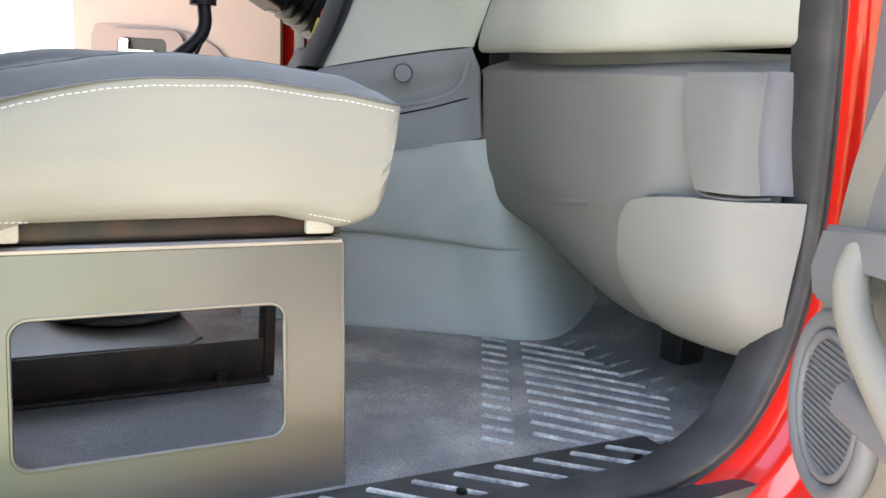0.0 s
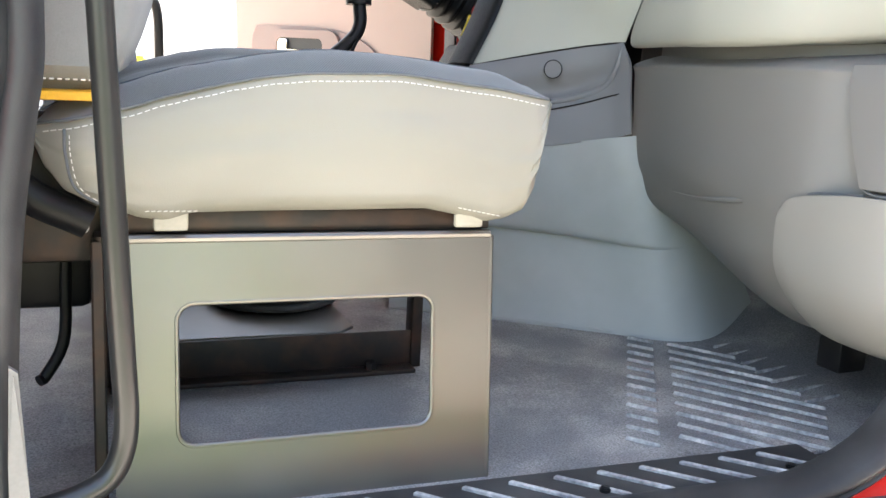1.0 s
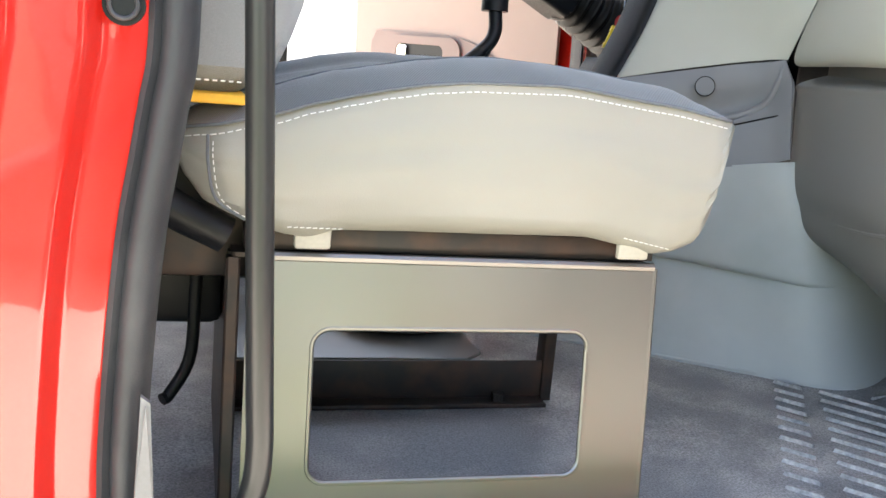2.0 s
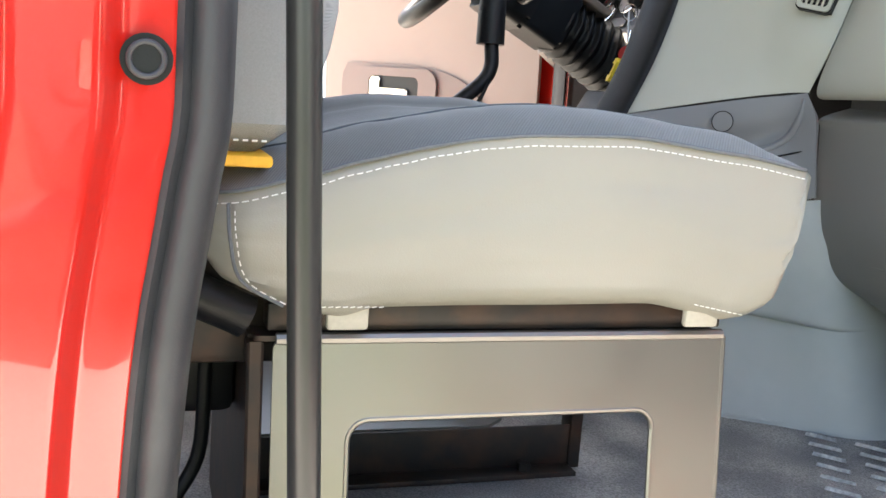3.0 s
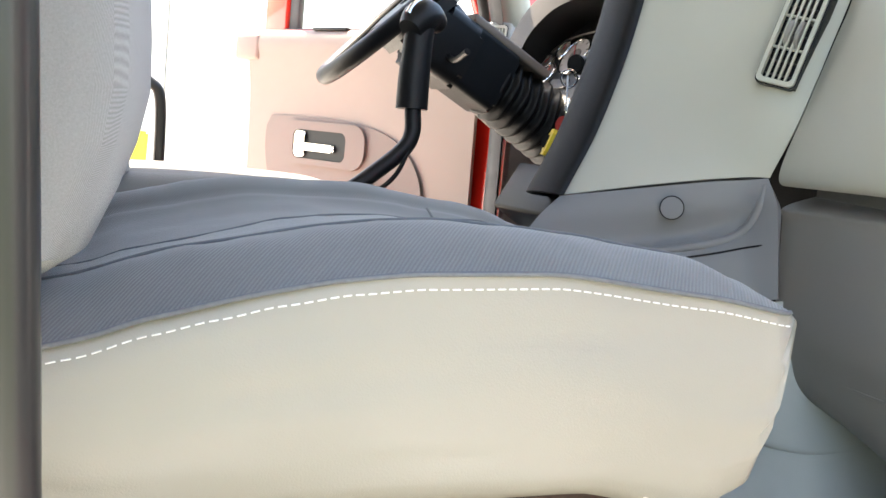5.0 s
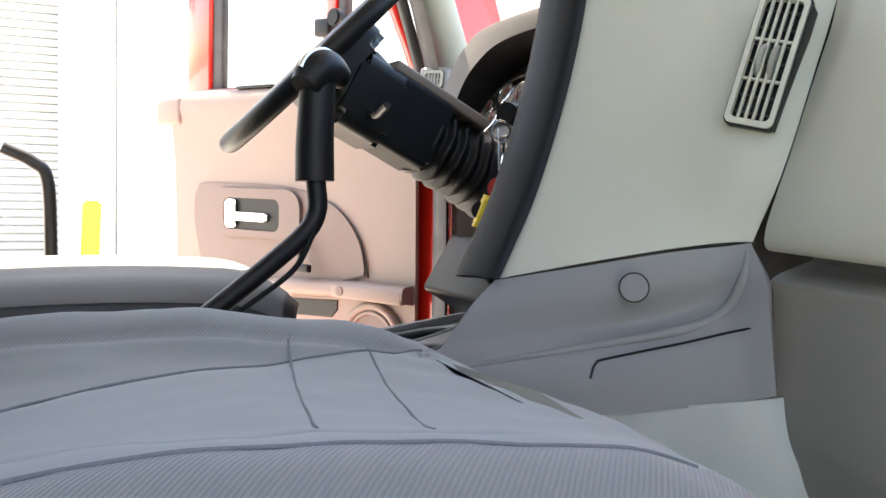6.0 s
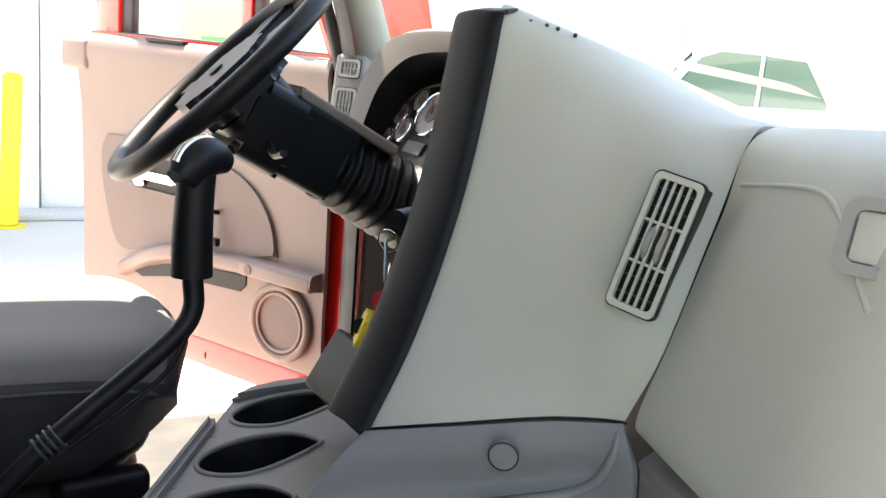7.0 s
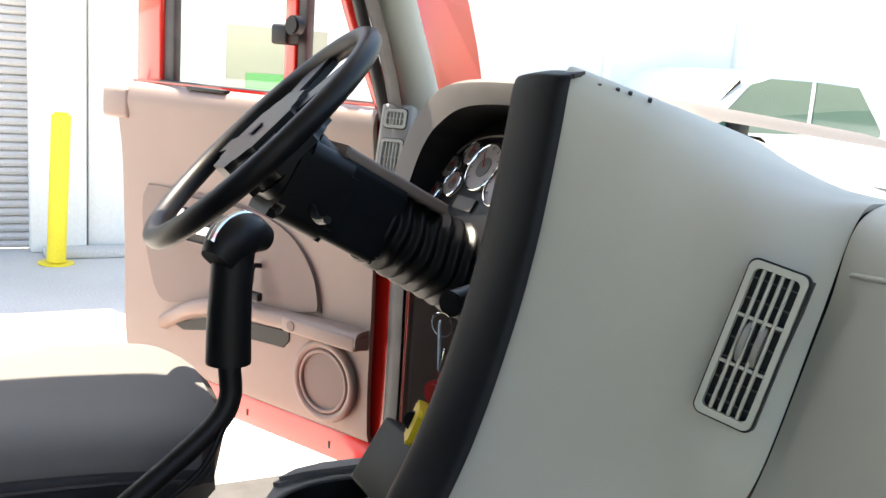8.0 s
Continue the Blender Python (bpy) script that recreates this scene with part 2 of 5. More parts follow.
def prism(bm, outline, axis, a, b, bevel=0.0, seg=2):
    """An outline (2D) drawn out along an axis from a to b."""
    def at(p, h):
        return {"x": (h, p[0], p[1]), "y": (p[0], h, p[1]), "z": (p[0], p[1], h)}[axis]
    lo = [bm.verts.new(at(p, a)) for p in outline]
    hi = [bm.verts.new(at(p, b)) for p in outline]
    bridge(bm, [lo, hi], True)
    f1, f2 = bm.faces.new(lo[::-1]), bm.faces.new(hi)
    if bevel:
        es = list({e for f in (f1, f2) for e in f.edges})
        bmesh.ops.bevel(bm, geom=es, offset=bevel, segments=seg, affect="EDGES")
    return bm


def rounded(x0, y0, x1, y1, r, n=6):
    out = []
    for cx, cy, a0 in ((x1 - r, y1 - r, 0), (x0 + r, y1 - r, 90), (x0 + r, y0 + r, 180), (x1 - r, y0 + r, 270)):
        for k in range(n + 1):
            a = radians(a0 + 90 * k / n)
            out.append((cx + r * math.cos(a), cy + r * math.sin(a)))
    return out


def plate_with_hole(bm, outer, inner, place, thick):
    """A plate between two outlines of equal count; place(u, v, w) gives the point, w is 0 in front."""
    rings = [[bm.verts.new(place(u, v, w)) for u, v in o] for o, w in ((outer, 0), (inner, 0), (inner, thick), (outer, thick))]
    bridge(bm, rings + [rings[0]], True)
    return bm


def torus(bm, center, axis, R, r, nR=48, nr=14, squash=1.0):
    q = Vector(axis).to_track_quat("Z", "Y").to_matrix()
    rings = []
    for i in range(nR):
        a = 2 * math.pi * i / nR
        rings.append([bm.verts.new(Vector(center) + q @ Vector(((R + r * math.cos(b)) * math.cos(a), (R + r * math.cos(b)) * math.sin(a), r * squash * math.sin(b))))
                      for b in [2 * math.pi * k / nr for k in range(nr)]])
    bridge(bm, rings + [rings[0]], True)
    return bm


# ---------------------------------------------------------------- outside
bm = boxm((-60, -60, -0.3), (60, 60, 0.0))
tagged(part("ground", bm, M_CONCRETE, smooth=False), "pale sunlit concrete yard with stains and joints", "ground", kind="structure")
wall_outside = thing("wall_outside", "white painted wall of a workshop building", "wall", kind="structure")
part("wall_face", boxm((2.0, 9.45, 0.0), (16, 9.75, 5.0)), M_WALL, wall_outside, smooth=False)
part("wall_face", boxm((-9, 9.45, 3.2), (1.02, 9.75, 5.0)), M_WALL, wall_outside, smooth=False)
part("pier", boxm((0.93, 9.30, 0.0), (1.38, 9.75, 5.0), 0.02), M_WALL, wall_outside)
part("pier", boxm((1.40, 9.36, 0.0), (2.0, 9.75, 5.0), 0.02), M_WALL, wall_outside)
part("kerb", boxm((1.02, 9.0, 0.0), (16, 9.3, 0.06), 0.02), M_CONCRETE, wall_outside)
for px in (4.2, 6.8, 8.7):
    part("pilaster", boxm((px, 9.38, 0.0), (px + 0.09, 9.45, 5.0), 0.01), M_WALL, wall_outside)
shutter = thing("roller_shutter", "closed ribbed grey steel roller shutter door", "roller door", kind="")
for k in range(46):
    bm = cyl(bmesh.new(), (-3.4, 9.5, 0.045 + k * 0.07), (0.93, 9.5, 0.045 + k * 0.07), 0.036, seg=8)
    part("slat", bm, M_SHUTTER, shutter)
bollard = thing("bollard", "yellow painted steel bollard on the concrete", "bollard", pose(1.09, 8.85, 0, 0, 2.2, 0))
part("post", cyl(bmesh.new(), (0, 0, 0), (0, 0, 1.23), 0.075, seg=24, bevel=0.02), M_BOLLARD, bollard)
part("base_plate", cyl(bmesh.new(), (0, 0, 0), (0, 0, 0.012), 0.14, seg=20), M_BOLLARD, bollard)
side_door = thing("side_door", "beige steel side door in the white wall", "door")
part("frame", boxm((2.50, 9.40, 0.0), (3.62, 9.47, 2.12), 0.01), M_WALL, side_door)
part("leaf", boxm((2.58, 9.385, 0.0), (3.54, 9.45, 2.04), 0.008), M_DOORWALL, side_door)
part("knob", cyl(bmesh.new(), (2.66, 9.38, 1.02), (2.66, 9.32, 1.02), 0.03), M_CHROME, side_door)
sign = thing("green_sign", "green sheet sign fixed on the beige door", "sign")
part("sheet", boxm((2.76, 9.375, 1.36), (3.16, 9.384, 1.62), 0.003), M_GREEN, sign)
brick_wall = thing("brick_building", "brown brick building beyond the white car", "building")
part("wall", boxm((12.9, 12.0, 0.0), (22.0, 12.4, 7.0)), M_BRICK, brick_wall, smooth=False)
bm = bmesh.new()
for r in range(60):
    box(bm, (12.88, 11.99, 2.15 + r * 0.075), (22.0, 12.0, 2.162 + r * 0.075))
part("mortar_courses", bm, M_MORTAR, brick_wall, smooth=False)


def parked_car(m):
    car = thing("parked_car", "white car with green tinted windows parked outside", "car", m)
    prof = [(-2.3, 0.35), (-2.35, 0.75), (-2.2, 0.98), (-1.3, 1.08), (-0.75, 1.5), (-0.45, 1.58), (0.9, 1.56), (1.5, 1.12), (2.2, 1.02), (2.32, 0.7), (2.28, 0.35)]
    part("body", prism(bmesh.new(), prof, "y", -0.88, 0.88, 0.06, 3), M_CARWHITE, car)
    side = [(-1.15, 1.08), (-0.68, 1.46), (-0.42, 1.52), (0.15, 1.52), (0.15, 1.08)]
    part("side_window", prism(bmesh.new(), side, "y", -0.895, -0.86, 0.004), M_CARGLASS, car)
    side = [(0.22, 1.08), (0.22, 1.52), (0.86, 1.5), (1.3, 1.14), (1.3, 1.08)]
    part("side_window", prism(bmesh.new(), side, "y", -0.895, -0.86, 0.004), M_CARGLASS, car)
    part("mirror", boxm((-0.95, -1.05, 1.05), (-0.80, -0.87, 1.19), 0.03, 3), M_BLACK, car)
    for wx in (-1.4, 1.4):
        w = part("wheel", cyl(bmesh.new(), (wx, -0.9, 0.33), (wx, -0.70, 0.33), 0.33, seg=32, bevel=0.03), M_RUBBER, car)
        part("rim", cyl(bmesh.new(), (wx, -0.912, 0.33), (wx, -0.89, 0.33), 0.21, seg=24, bevel=0.01), M_SHUTTER, w)
    return car


car = parked_car(pose(8.15, 8.9, 0, 0, 0, 4))
car.scale = (1.12, 1.12, 1.26)
lawn = tagged(part("lawn", boxm((-40, -40, 0.004), (5.5, -2.2, 0.03)), M_LAWN, smooth=False), "mown green lawn beside the yard", "lawn", kind="stuff")

bm = bmesh.new()
for k in range(1600):
    c = Vector((random.uniform(-4.5, 2.2), random.uniform(-9.5, -8.2), random.uniform(0.05, 3.6) ** 0.97))
    u = Vector((random.gauss(0, 1), random.gauss(0, 1), random.gauss(0, 1))).normalized() * random.uniform(0.09, 0.18)
    w = u.cross(Vector((random.gauss(0, 1), random.gauss(0, 1), random.gauss(0, 1)))).normalized() * 0.10
    bm.faces.new([bm.verts.new(p) for p in (c - u, c + w, c + u, c - w)])
hedge = part("hedge", bm, M_LEAF, smooth=False)
tagged(hedge, "leafy green hedge along the lawn", "hedge", kind="stuff")

# ---------------------------------------------------------------- cab shell
def turned(px, py, deg):
    """A turn about the upright through (px, py)."""
    return Matrix.Translation((px, py, 0)) @ Matrix.Rotation(radians(deg), 4, "Z") @ Matrix.Translation((-px, -py, 0))


CAB_TURN = turned(0.97, 0.68, -4.6)
SEAT_TURN = turned(0.49, 0.850, -4.4)
FLOOR = 0.925
tagged(part("floor", boxm((-0.5, 0.64, 0.86), (1.5, 2.55, FLOOR)), M_RUBBER, smooth=False), "dark cab floor under the mat", "floor", kind="structure")
tagged(part("kick_panel", boxm((1.0, 0.60, 0.86), (1.5, 0.64, 1.72), 0.005), M_GREY), "grey kick panel at the end of the footwell", "panel", kind="structure")
tagged(part("wall_rear", boxm((-0.55, 0.60, 0.8), (-0.5, 2.6, 2.4)), M_HEADLINER, smooth=False), "grey rear wall of the cab", "wall", kind="structure")
# added black sheet that gives the dark behind the passenger seat
tagged(part("rear_dark_panel", boxm((-0.498, 0.78, 0.926), (-0.47, 2.42, 1.55), 0.01), M_BLACK), "black panel added low on the rear wall to darken it", "wall lining", kind="structure")
# ceiling is out of view; it closes the cab so overhead light is cut
tagged(part("ceiling", boxm((-0.55, 0.60, 2.35), (1.05, 2.6, 2.42)), M_HEADLINER, smooth=False), "grey padded cab ceiling, unseen, added to block light from above", "ceiling", kind="structure")
tagged(part("wall_front", boxm((1.5, 0.66, 0.3), (1.56, 2.52, 1.66)), M_BLACK, smooth=False), "black firewall behind the dashboard", "wall", kind="structure")


def aperture(y_sign=1):
    """The doorway's edge, rear top, down, along the sill and up the front, as (x, z)."""
    return [(0.05, 2.2), (0.035, 1.8), (0.022, 1.5), (0.0205, 1.40), (0.0195, 1.35), (0.015, 1.32), (0.010, 1.285), (0.003, 1.235), (-0.003, 1.155), (-0.006, 1.06), (0.001, 0.985), (0.04, 0.945), (0.12, 0.932),
            (0.4, 0.926), (0.68, 0.926), (0.80, 0.932), (0.893, 0.975), (0.945, 1.052), (0.970, 1.130), (0.979, 1.22), (0.974, 1.35), (0.960, 1.50), (0.93, 1.85), (0.80, 2.2)]


def swept(path, profile, n=90):
    """A sheet swept along the doorway: profile rows are (outward, y)."""
    p = cat([(x, 0, z) for x, z in path], n)
    rows = []
    for i, c in enumerate(p):
        d = (p[min(i + 1, n - 1)] - p[max(i - 1, 0)]).normalized()
        out = Vector((d.z, 0, -d.x))
        rows.append([Vector((c.x - out.x * o, y, c.z - out.z * o)) for o, y in profile])
    return rows


def sheet(rows, bm=None):
    bm = bm or bmesh.new()
    vs = [[bm.verts.new(v) for v in r] for r in rows]
    bridge(bm, vs, False)
    return bm


RED_PROFILE = [(-0.004, 0.70), (-0.010, 0.69), (-0.012, 0.668), (-0.016, 0.660), (-0.036, 0.657), (-0.042, 0.652), (-0.046, 0.636), (-0.052, 0.630), (-0.082, 0.627), (-0.090, 0.620),
               (-0.096, 0.590), (-0.106, 0.578), (-0.16, 0.572), (-0.26, 0.572)]


def door_frame(name, label, flip):
    ob = thing(name, label, "door frame", None if flip else CAB_TURN, kind="structure")

    def side(rows):
        return [[Vector((v.x, 3.2 - v.y, v.z)) for v in r] for r in rows] if flip else rows
    path = aperture()[:12] + [(0.4, 0.90), (0.9, 0.895), (1.13, 0.895), (1.185, 0.92), (1.195, 1.0), (1.195, 1.25), (1.185, 1.55), (1.14, 1.80), (0.98, 2.2)] if flip else aperture()
    part("pillar", sheet(side(swept(path, RED_PROFILE))), M_RED, ob, angle=70)
    part("seal", sheet(side(swept(path, [(0.006, 0.720), (0.015, 0.703), (0.0165, 0.686), (0.012, 0.667), (0.005, 0.658), (-0.003, 0.659), (-0.0065, 0.666), (-0.011, 0.661), (-0.016, 0.664), (-0.0155, 0.69)]))), M_RUBBER, ob, "black ribbed rubber door seal", angle=60)
    bead = [r[0] for r in side(swept(path, [(0.0125, 0.678)], 160))]
    part("bead", tube(bmesh.new(), bead, 0.0016, 160, 6, smooth=False), M_SEAM, ob)
    return ob


frame_right = door_frame("door_frame_1", "red painted cab doorway with black rubber seal", False)
frame_left = door_frame("door_frame_2", "red painted cab doorway of the driver side", True)
bm = cyl(bmesh.new(), (-0.008, 0.664, 1.379), (-0.008, 0.650, 1.379), 0.0125, seg=28, bevel=0.003)
buffer = part("buffer", bm, M_BLACK, frame_right, "round black rubber buffer")
part("ring", torus(bmesh.new(), (-0.008, 0.6495, 1.379), (0, 1, 0), 0.0082, 0.0016, 28, 8), M_RUBBER, buffer)

# the sill plate with raised treads
sill = thing("sill_plate", "black ribbed sill plate with worn pale treads and screws", "sill plate", CAB_TURN)
part("plate", boxm((0.05, 0.690, FLOOR - 0.01), (0.86, 0.785, FLOOR + 0.010), 0.005), M_RUBBER, sill)
for k in range(14):
    x = 0.10 + k * 0.0525
    bm = prism(bmesh.new(), [(x, 0.764), (x + 0.058, 0.708), (x + 0.0625, 0.709), (x + 0.0045, 0.766)], "z", FLOOR + 0.008, FLOOR + 0.0145, 0.0015, 1)
    part("tread", bm, M_RIB, sill)
for x in (0.24, 0.56, 0.80):
    part("screw", cyl(bmesh.new(), (x, 0.725, FLOOR + 0.008), (x, 0.725, FLOOR + 0.0145), 0.006, seg=14, bevel=0.001), M_BLACK, sill)

# the floor mat with its raised ribs
mat = thing("floor_mat", "dusty black rubber floor mat with raised ribs", "floor mat")
bm = patch([[(x, 0.775 + 0.02 * k, FLOOR + 0.004 + 0.0012 * math.sin(k * 2.2 + x * 9) + max(0, x - 1.1) * 0.35) for x in (-0.3, 0.0, 0.3, 0.55, 0.8, 1.0, 1.15, 1.3)] for k in range(0, 60, 6)], 60, 50, 0.004)
part("sheet", bm, M_MAT, mat)


def rib(a, b, w=0.0045, h=0.0045, z=FLOOR + 0.005):
    a, b = Vector((*a, z)), Vector((*b, z))
    d = (b - a).normalized()
    s = Vector((-d.y, d.x, 0)) * w
    up = Vector((0, 0, h))
    bm = bmesh.new()
    lo = [bm.verts.new(v) for v in (a - s, b - s, b + s, a + s)]
    i = d * w * 0.6
    hi = [bm.verts.new(v + up) for v in (a - s * 0.5 + i, b - s * 0.5 - i, b + s * 0.5 - i, a + s * 0.5 + i)]
    bridge(bm, [lo, hi], True)
    bm.faces.new(hi)
    return bm


for k in range(13):
    # a short column, a long column and a splayed column of ribs
    sx, sy = -0.0232 * k, -0.0318 * k
    w = 0.0026
    if k < 12:
        part("rib", rib((0.932 + sx, 1.226 + sy), (0.958 + sx, 1.192 + sy), w), M_RIB, mat)
    length = 0.11 + 0.026 * min(k, 4) - 0.006 * max(0, k - 4)
    if k < 11:
        part("rib", rib((0.977 + sx, 1.179 + sy), (0.977 + sx + 0.56 * length, 1.179 + sy - 0.83 * length), w), M_RIB, mat)
    if k < 7:
        part("rib", rib((1.043 - 0.008 * k, 1.143 - 0.040 * k), (1.200 - 0.006 * k - 0.10 * (k > 5), 1.172 - 0.044 * k), w), M_RIB, mat)

# ---------------------------------------------------------------- passenger seat
pedestal = thing("seat_pedestal", "black painted steel seat pedestal with a rounded opening", "seat pedestal", SEAT_TURN)
OUTER = rounded(0.094, FLOOR, 0.470, 1.189, 0.008)
INNER = rounded(0.150, 0.990, 0.407, 1.128, 0.017)


def lean(u, v, w):
    return (u, 0.868 - (1.189 - v) * 0.110 + w, v)


part("side_plate", plate_with_hole(bmesh.new(), OUTER, INNER, lean, 0.004), M_STEEL, pedestal, angle=30)
part("opening_lip", tube(bmesh.new(), [lean(u, v, 0.002) for u, v in INNER + INNER[:1]], 0.0028, len(INNER) + 1, 8, smooth=False), M_STEEL, pedestal)
part("top_edge", tube(bmesh.new(), [(0.096, 0.869, 1.189), (0.300, 0.869, 1.189), (0.468, 0.869, 1.189)], 0.0045, 8, 8), M_STEEL, pedestal)
part("side_edge", tube(bmesh.new(), [lean(0.470, 1.187, 0.003), lean(0.470, 1.06, 0.003), lean(0.470, FLOOR, 0.003)], 0.0036, 8, 8), M_STEEL, pedestal)
for x in (0.076, 0.458):
    part("corner_flange", prism(bmesh.new(), [(0.845, FLOOR), (0.872, 1.186), (0.892, 1.186), (0.865, FLOOR)], "x", x, x + 0.012, 0.002, 1), M_RAIL, pedestal)
part("top_frame", plate_with_hole(bmesh.new(), rounded(0.080, 0.870, 0.466, 1.225, 0.005), rounded(0.15, 0.91, 0.43, 1.19, 0.01), lambda u, v, w: (u, v, 1.191 - w), 0.004), M_RAIL, pedestal, angle=30)
part("end_plate", boxm((0.078, 0.885, FLOOR), (0.082, 1.215, 1.188)), M_RAIL, pedestal)
for x in (0.080, 0.503):
    part("rear_post", boxm((x, 1.195, FLOOR), (x + 0.016, 1.225, 1.188), 0.003), M_RAIL, pedestal)
part("far_plate", boxm((0.096, 1.198, FLOOR), (0.503, 1.202, 0.984), 0.001), M_RAIL, pedestal)
part("far_rail", boxm((0.096, 1.198, 1.13), (0.503, 1.204, 1.188), 0.001), M_RAIL, pedestal)
part("shelf", prism(bmesh.new(), [(0.096, 1.203), (0.400, 1.203), (0.425, 1.228), (0.425, 1.50), (0.096, 1.50)], "z", 0.981, 0.986, 0.001, 1), M_STEEL, pedestal, "grey steel shelf inside")
motor = part("motor", cyl(bmesh.new(), (0.34, 1.40, 0.987), (0.34, 1.40, 1.035), 0.095, seg=40, bevel=0.006), M_BLACK, pedestal, "round black suspension bag")
part("rim", torus(bmesh.new(), (0.34, 1.40, 0.994), (0, 0, 1), 0.099, 0.006, 44, 8), M_RUBBER, motor)
part("flange", boxm((0.096, 1.170, FLOOR + 0.004), (0.503, 1.198, FLOOR + 0.010), 0.001), M_RAIL, pedestal)
for x in (0.15, 0.44):
    part("bolt", cyl(bmesh.new(), (x, 1.184, FLOOR + 0.009), (x, 1.184, FLOOR + 0.020), 0.008, seg=6), M_RAIL, pedestal)

seat = thing("passenger_seat", "beige vinyl passenger seat with grey woven top and white stitching", "seat", SEAT_TURN)


def lin(x, table):
    for (x0, v0), (x1, v1) in zip(table, table[1:]):
        if x <= x1:
            f = min(max((x - x0) / (x1 - x0), 0), 1)
            f = f * f * (3 - 2 * f) * 0.35 + f * 0.65
            return v0 + (v1 - v0) * f
    return table[-1][1]


SEAM = [(0.030, 1.290), (0.055, 1.296), (0.108, 1.309), (0.14, 1.320), (0.17, 1.328), (0.2, 1.3355), (0.235, 1.342), (0.272, 1.346), (0.35, 1.349), (0.446, 1.340), (0.517, 1.330)]
BOTTOM = [(0.030, 1.272), (0.040, 1.252), (0.057, 1.234), (0.085, 1.223), (0.12, 1.211), (0.14, 1.209), (0.165, 1.216), (0.39, 1.218), (0.43, 1.211), (0.454, 1.205), (0.474, 1.207), (0.496, 1.216), (0.505, 1.234), (0.511, 1.272), (0.517, 1.322)]
Y0, Y1 = 0.842, 1.345


def cushion_x(n):
    return [0.030 + (0.517 - 0.030) * (1 - math.cos(math.pi * i / (n - 1))) / 2 for i in range(n)]


def inset(x):
    """How far the cushion's sides draw in at its rounded ends."""
    a = max(0.0, (0.075 - x) / 0.045)
    b = max(0.0, (x - 0.495) / 0.022)
    return 0.045 * a * a + 0.012 * b * b


def wrinkle(x, z):
    return 0.0035 * noise.noise((x * 9, z * 14, 0.3)) + 0.003 * math.exp(-((x - 0.455) / 0.03) ** 2) * max(0.0, 1 - z * 2.5) * noise.noise((x * 60, z * 14, 2.0))


def swell(x, y):
    """The cushion's front edge bows forward between its corners."""
    f = min(1.0, max(0.0, (y - Y0) / (Y1 - Y0)))
    return 0.030 * math.sin(math.pi * f) ** 0.8 * max(0.0, (x - 0.38) / 0.137) ** 2


bm = bmesh.new()
rings = []
for x in cushion_x(110):
    top, bot, i = lin(x, SEAM), lin(x, BOTTOM), inset(x)
    ring = []
    for k in range(15):
        f = k / 14
        bulge = 0.010 * math.sin(math.pi * f) - 0.010 * (max(0, 0.12 - f) / 0.12) ** 2
        ring.append((Y0 + i - bulge + 0.006 * (1 - f) + wrinkle(x, f), bot + (top - bot) * f))
    other = [(Y0 + Y1 - y, z) for y, z in reversed(ring)]
    under = [(Y1 - 0.08, bot + 0.004), (1.1, bot + 0.012), (Y0 + 0.08, bot + 0.004)]
    mid = [(Y1 - 0.06, top - 0.02), (Y0 + 0.06, top - 0.02)]
    rings.append([bm.verts.new((x + 0.55 * swell(x, y), y, z)) for y, z in ring + mid[::-1] + other + under])
bridge(bm, rings, True)
bm.faces.new(rings[0])
bm.faces.new(rings[-1][::-1])
cushion = part("cushion_side", bm, M_VINYL, seat, "beige vinyl cushion side", angle=50)


def crown(f):
    """Height of the cushion's top over its seam, across its width (0 to 1)."""
    edge = min(1.0, min(f, 1 - f) / 0.13)
    bolster = 0.009 * math.exp(-((f - 0.14) / 0.10) ** 2) + 0.021 * math.exp(-((f - 0.86) / 0.11) ** 2)
    return 0.013 * (1 - (1 - edge) ** 2) + bolster - 0.006 * math.exp(-((f - 0.5) / 0.25) ** 2) - 0.014 * f


bm = bmesh.new()


def top_z(x, f):
    end = min(1.0, (x - 0.030) / 0.06, (0.5172 - x) / 0.060)
    end = 1 - (1 - max(end, 0)) ** 2.2
    y = Y0 + (Y1 - Y0) * f
    z = lin(x, SEAM) + crown(f) * (0.15 + 0.85 * end) - 0.010 * f * max(0.0, (x - 0.25) / 0.27)
    z -= 0.0035 * math.exp(-(abs(abs(f - 0.5) - 0.27) / 0.012) ** 2) * end
    return z + 0.0030 * noise.noise((x * 12, y * 12, 0)) + 0.0012 * noise.noise((x * 40, y * 30, 4))


def top_point(x, f, lift=0.0):
    i = inset(x)
    return (x + 0.004 * (x > 0.5) + swell(x, Y0 + (Y1 - Y0) * f), Y0 + i - 0.001 + (Y1 - Y0 - 2 * i + 0.002) * f, top_z(x, f) + lift)


grid = [[bm.verts.new(top_point(x, k / 60)) for k in range(61)] for x in cushion_x(70)]
for drop in (0.012, 0.028, 0.05):
    grid.append([bm.verts.new(v.co + Vector((0.004 * math.sin(math.pi * k / 60) - drop * 0.05, 0, -drop * math.sin(math.pi * k / 60) - 0.001))) for k, v in enumerate(grid[69])])
bridge(bm, grid, False)
top = part("cushion_top", bm, M_FABRIC, seat, "blue-grey woven cushion top", angle=80)
bm = bmesh.new()


def insert_edge(x, far):
    """The centre insert's two edges across the cushion; it widens towards the front."""
    return min(0.84, max(0.44, 0.52 + (x - 0.26) * 1.15)) if far else 0.15


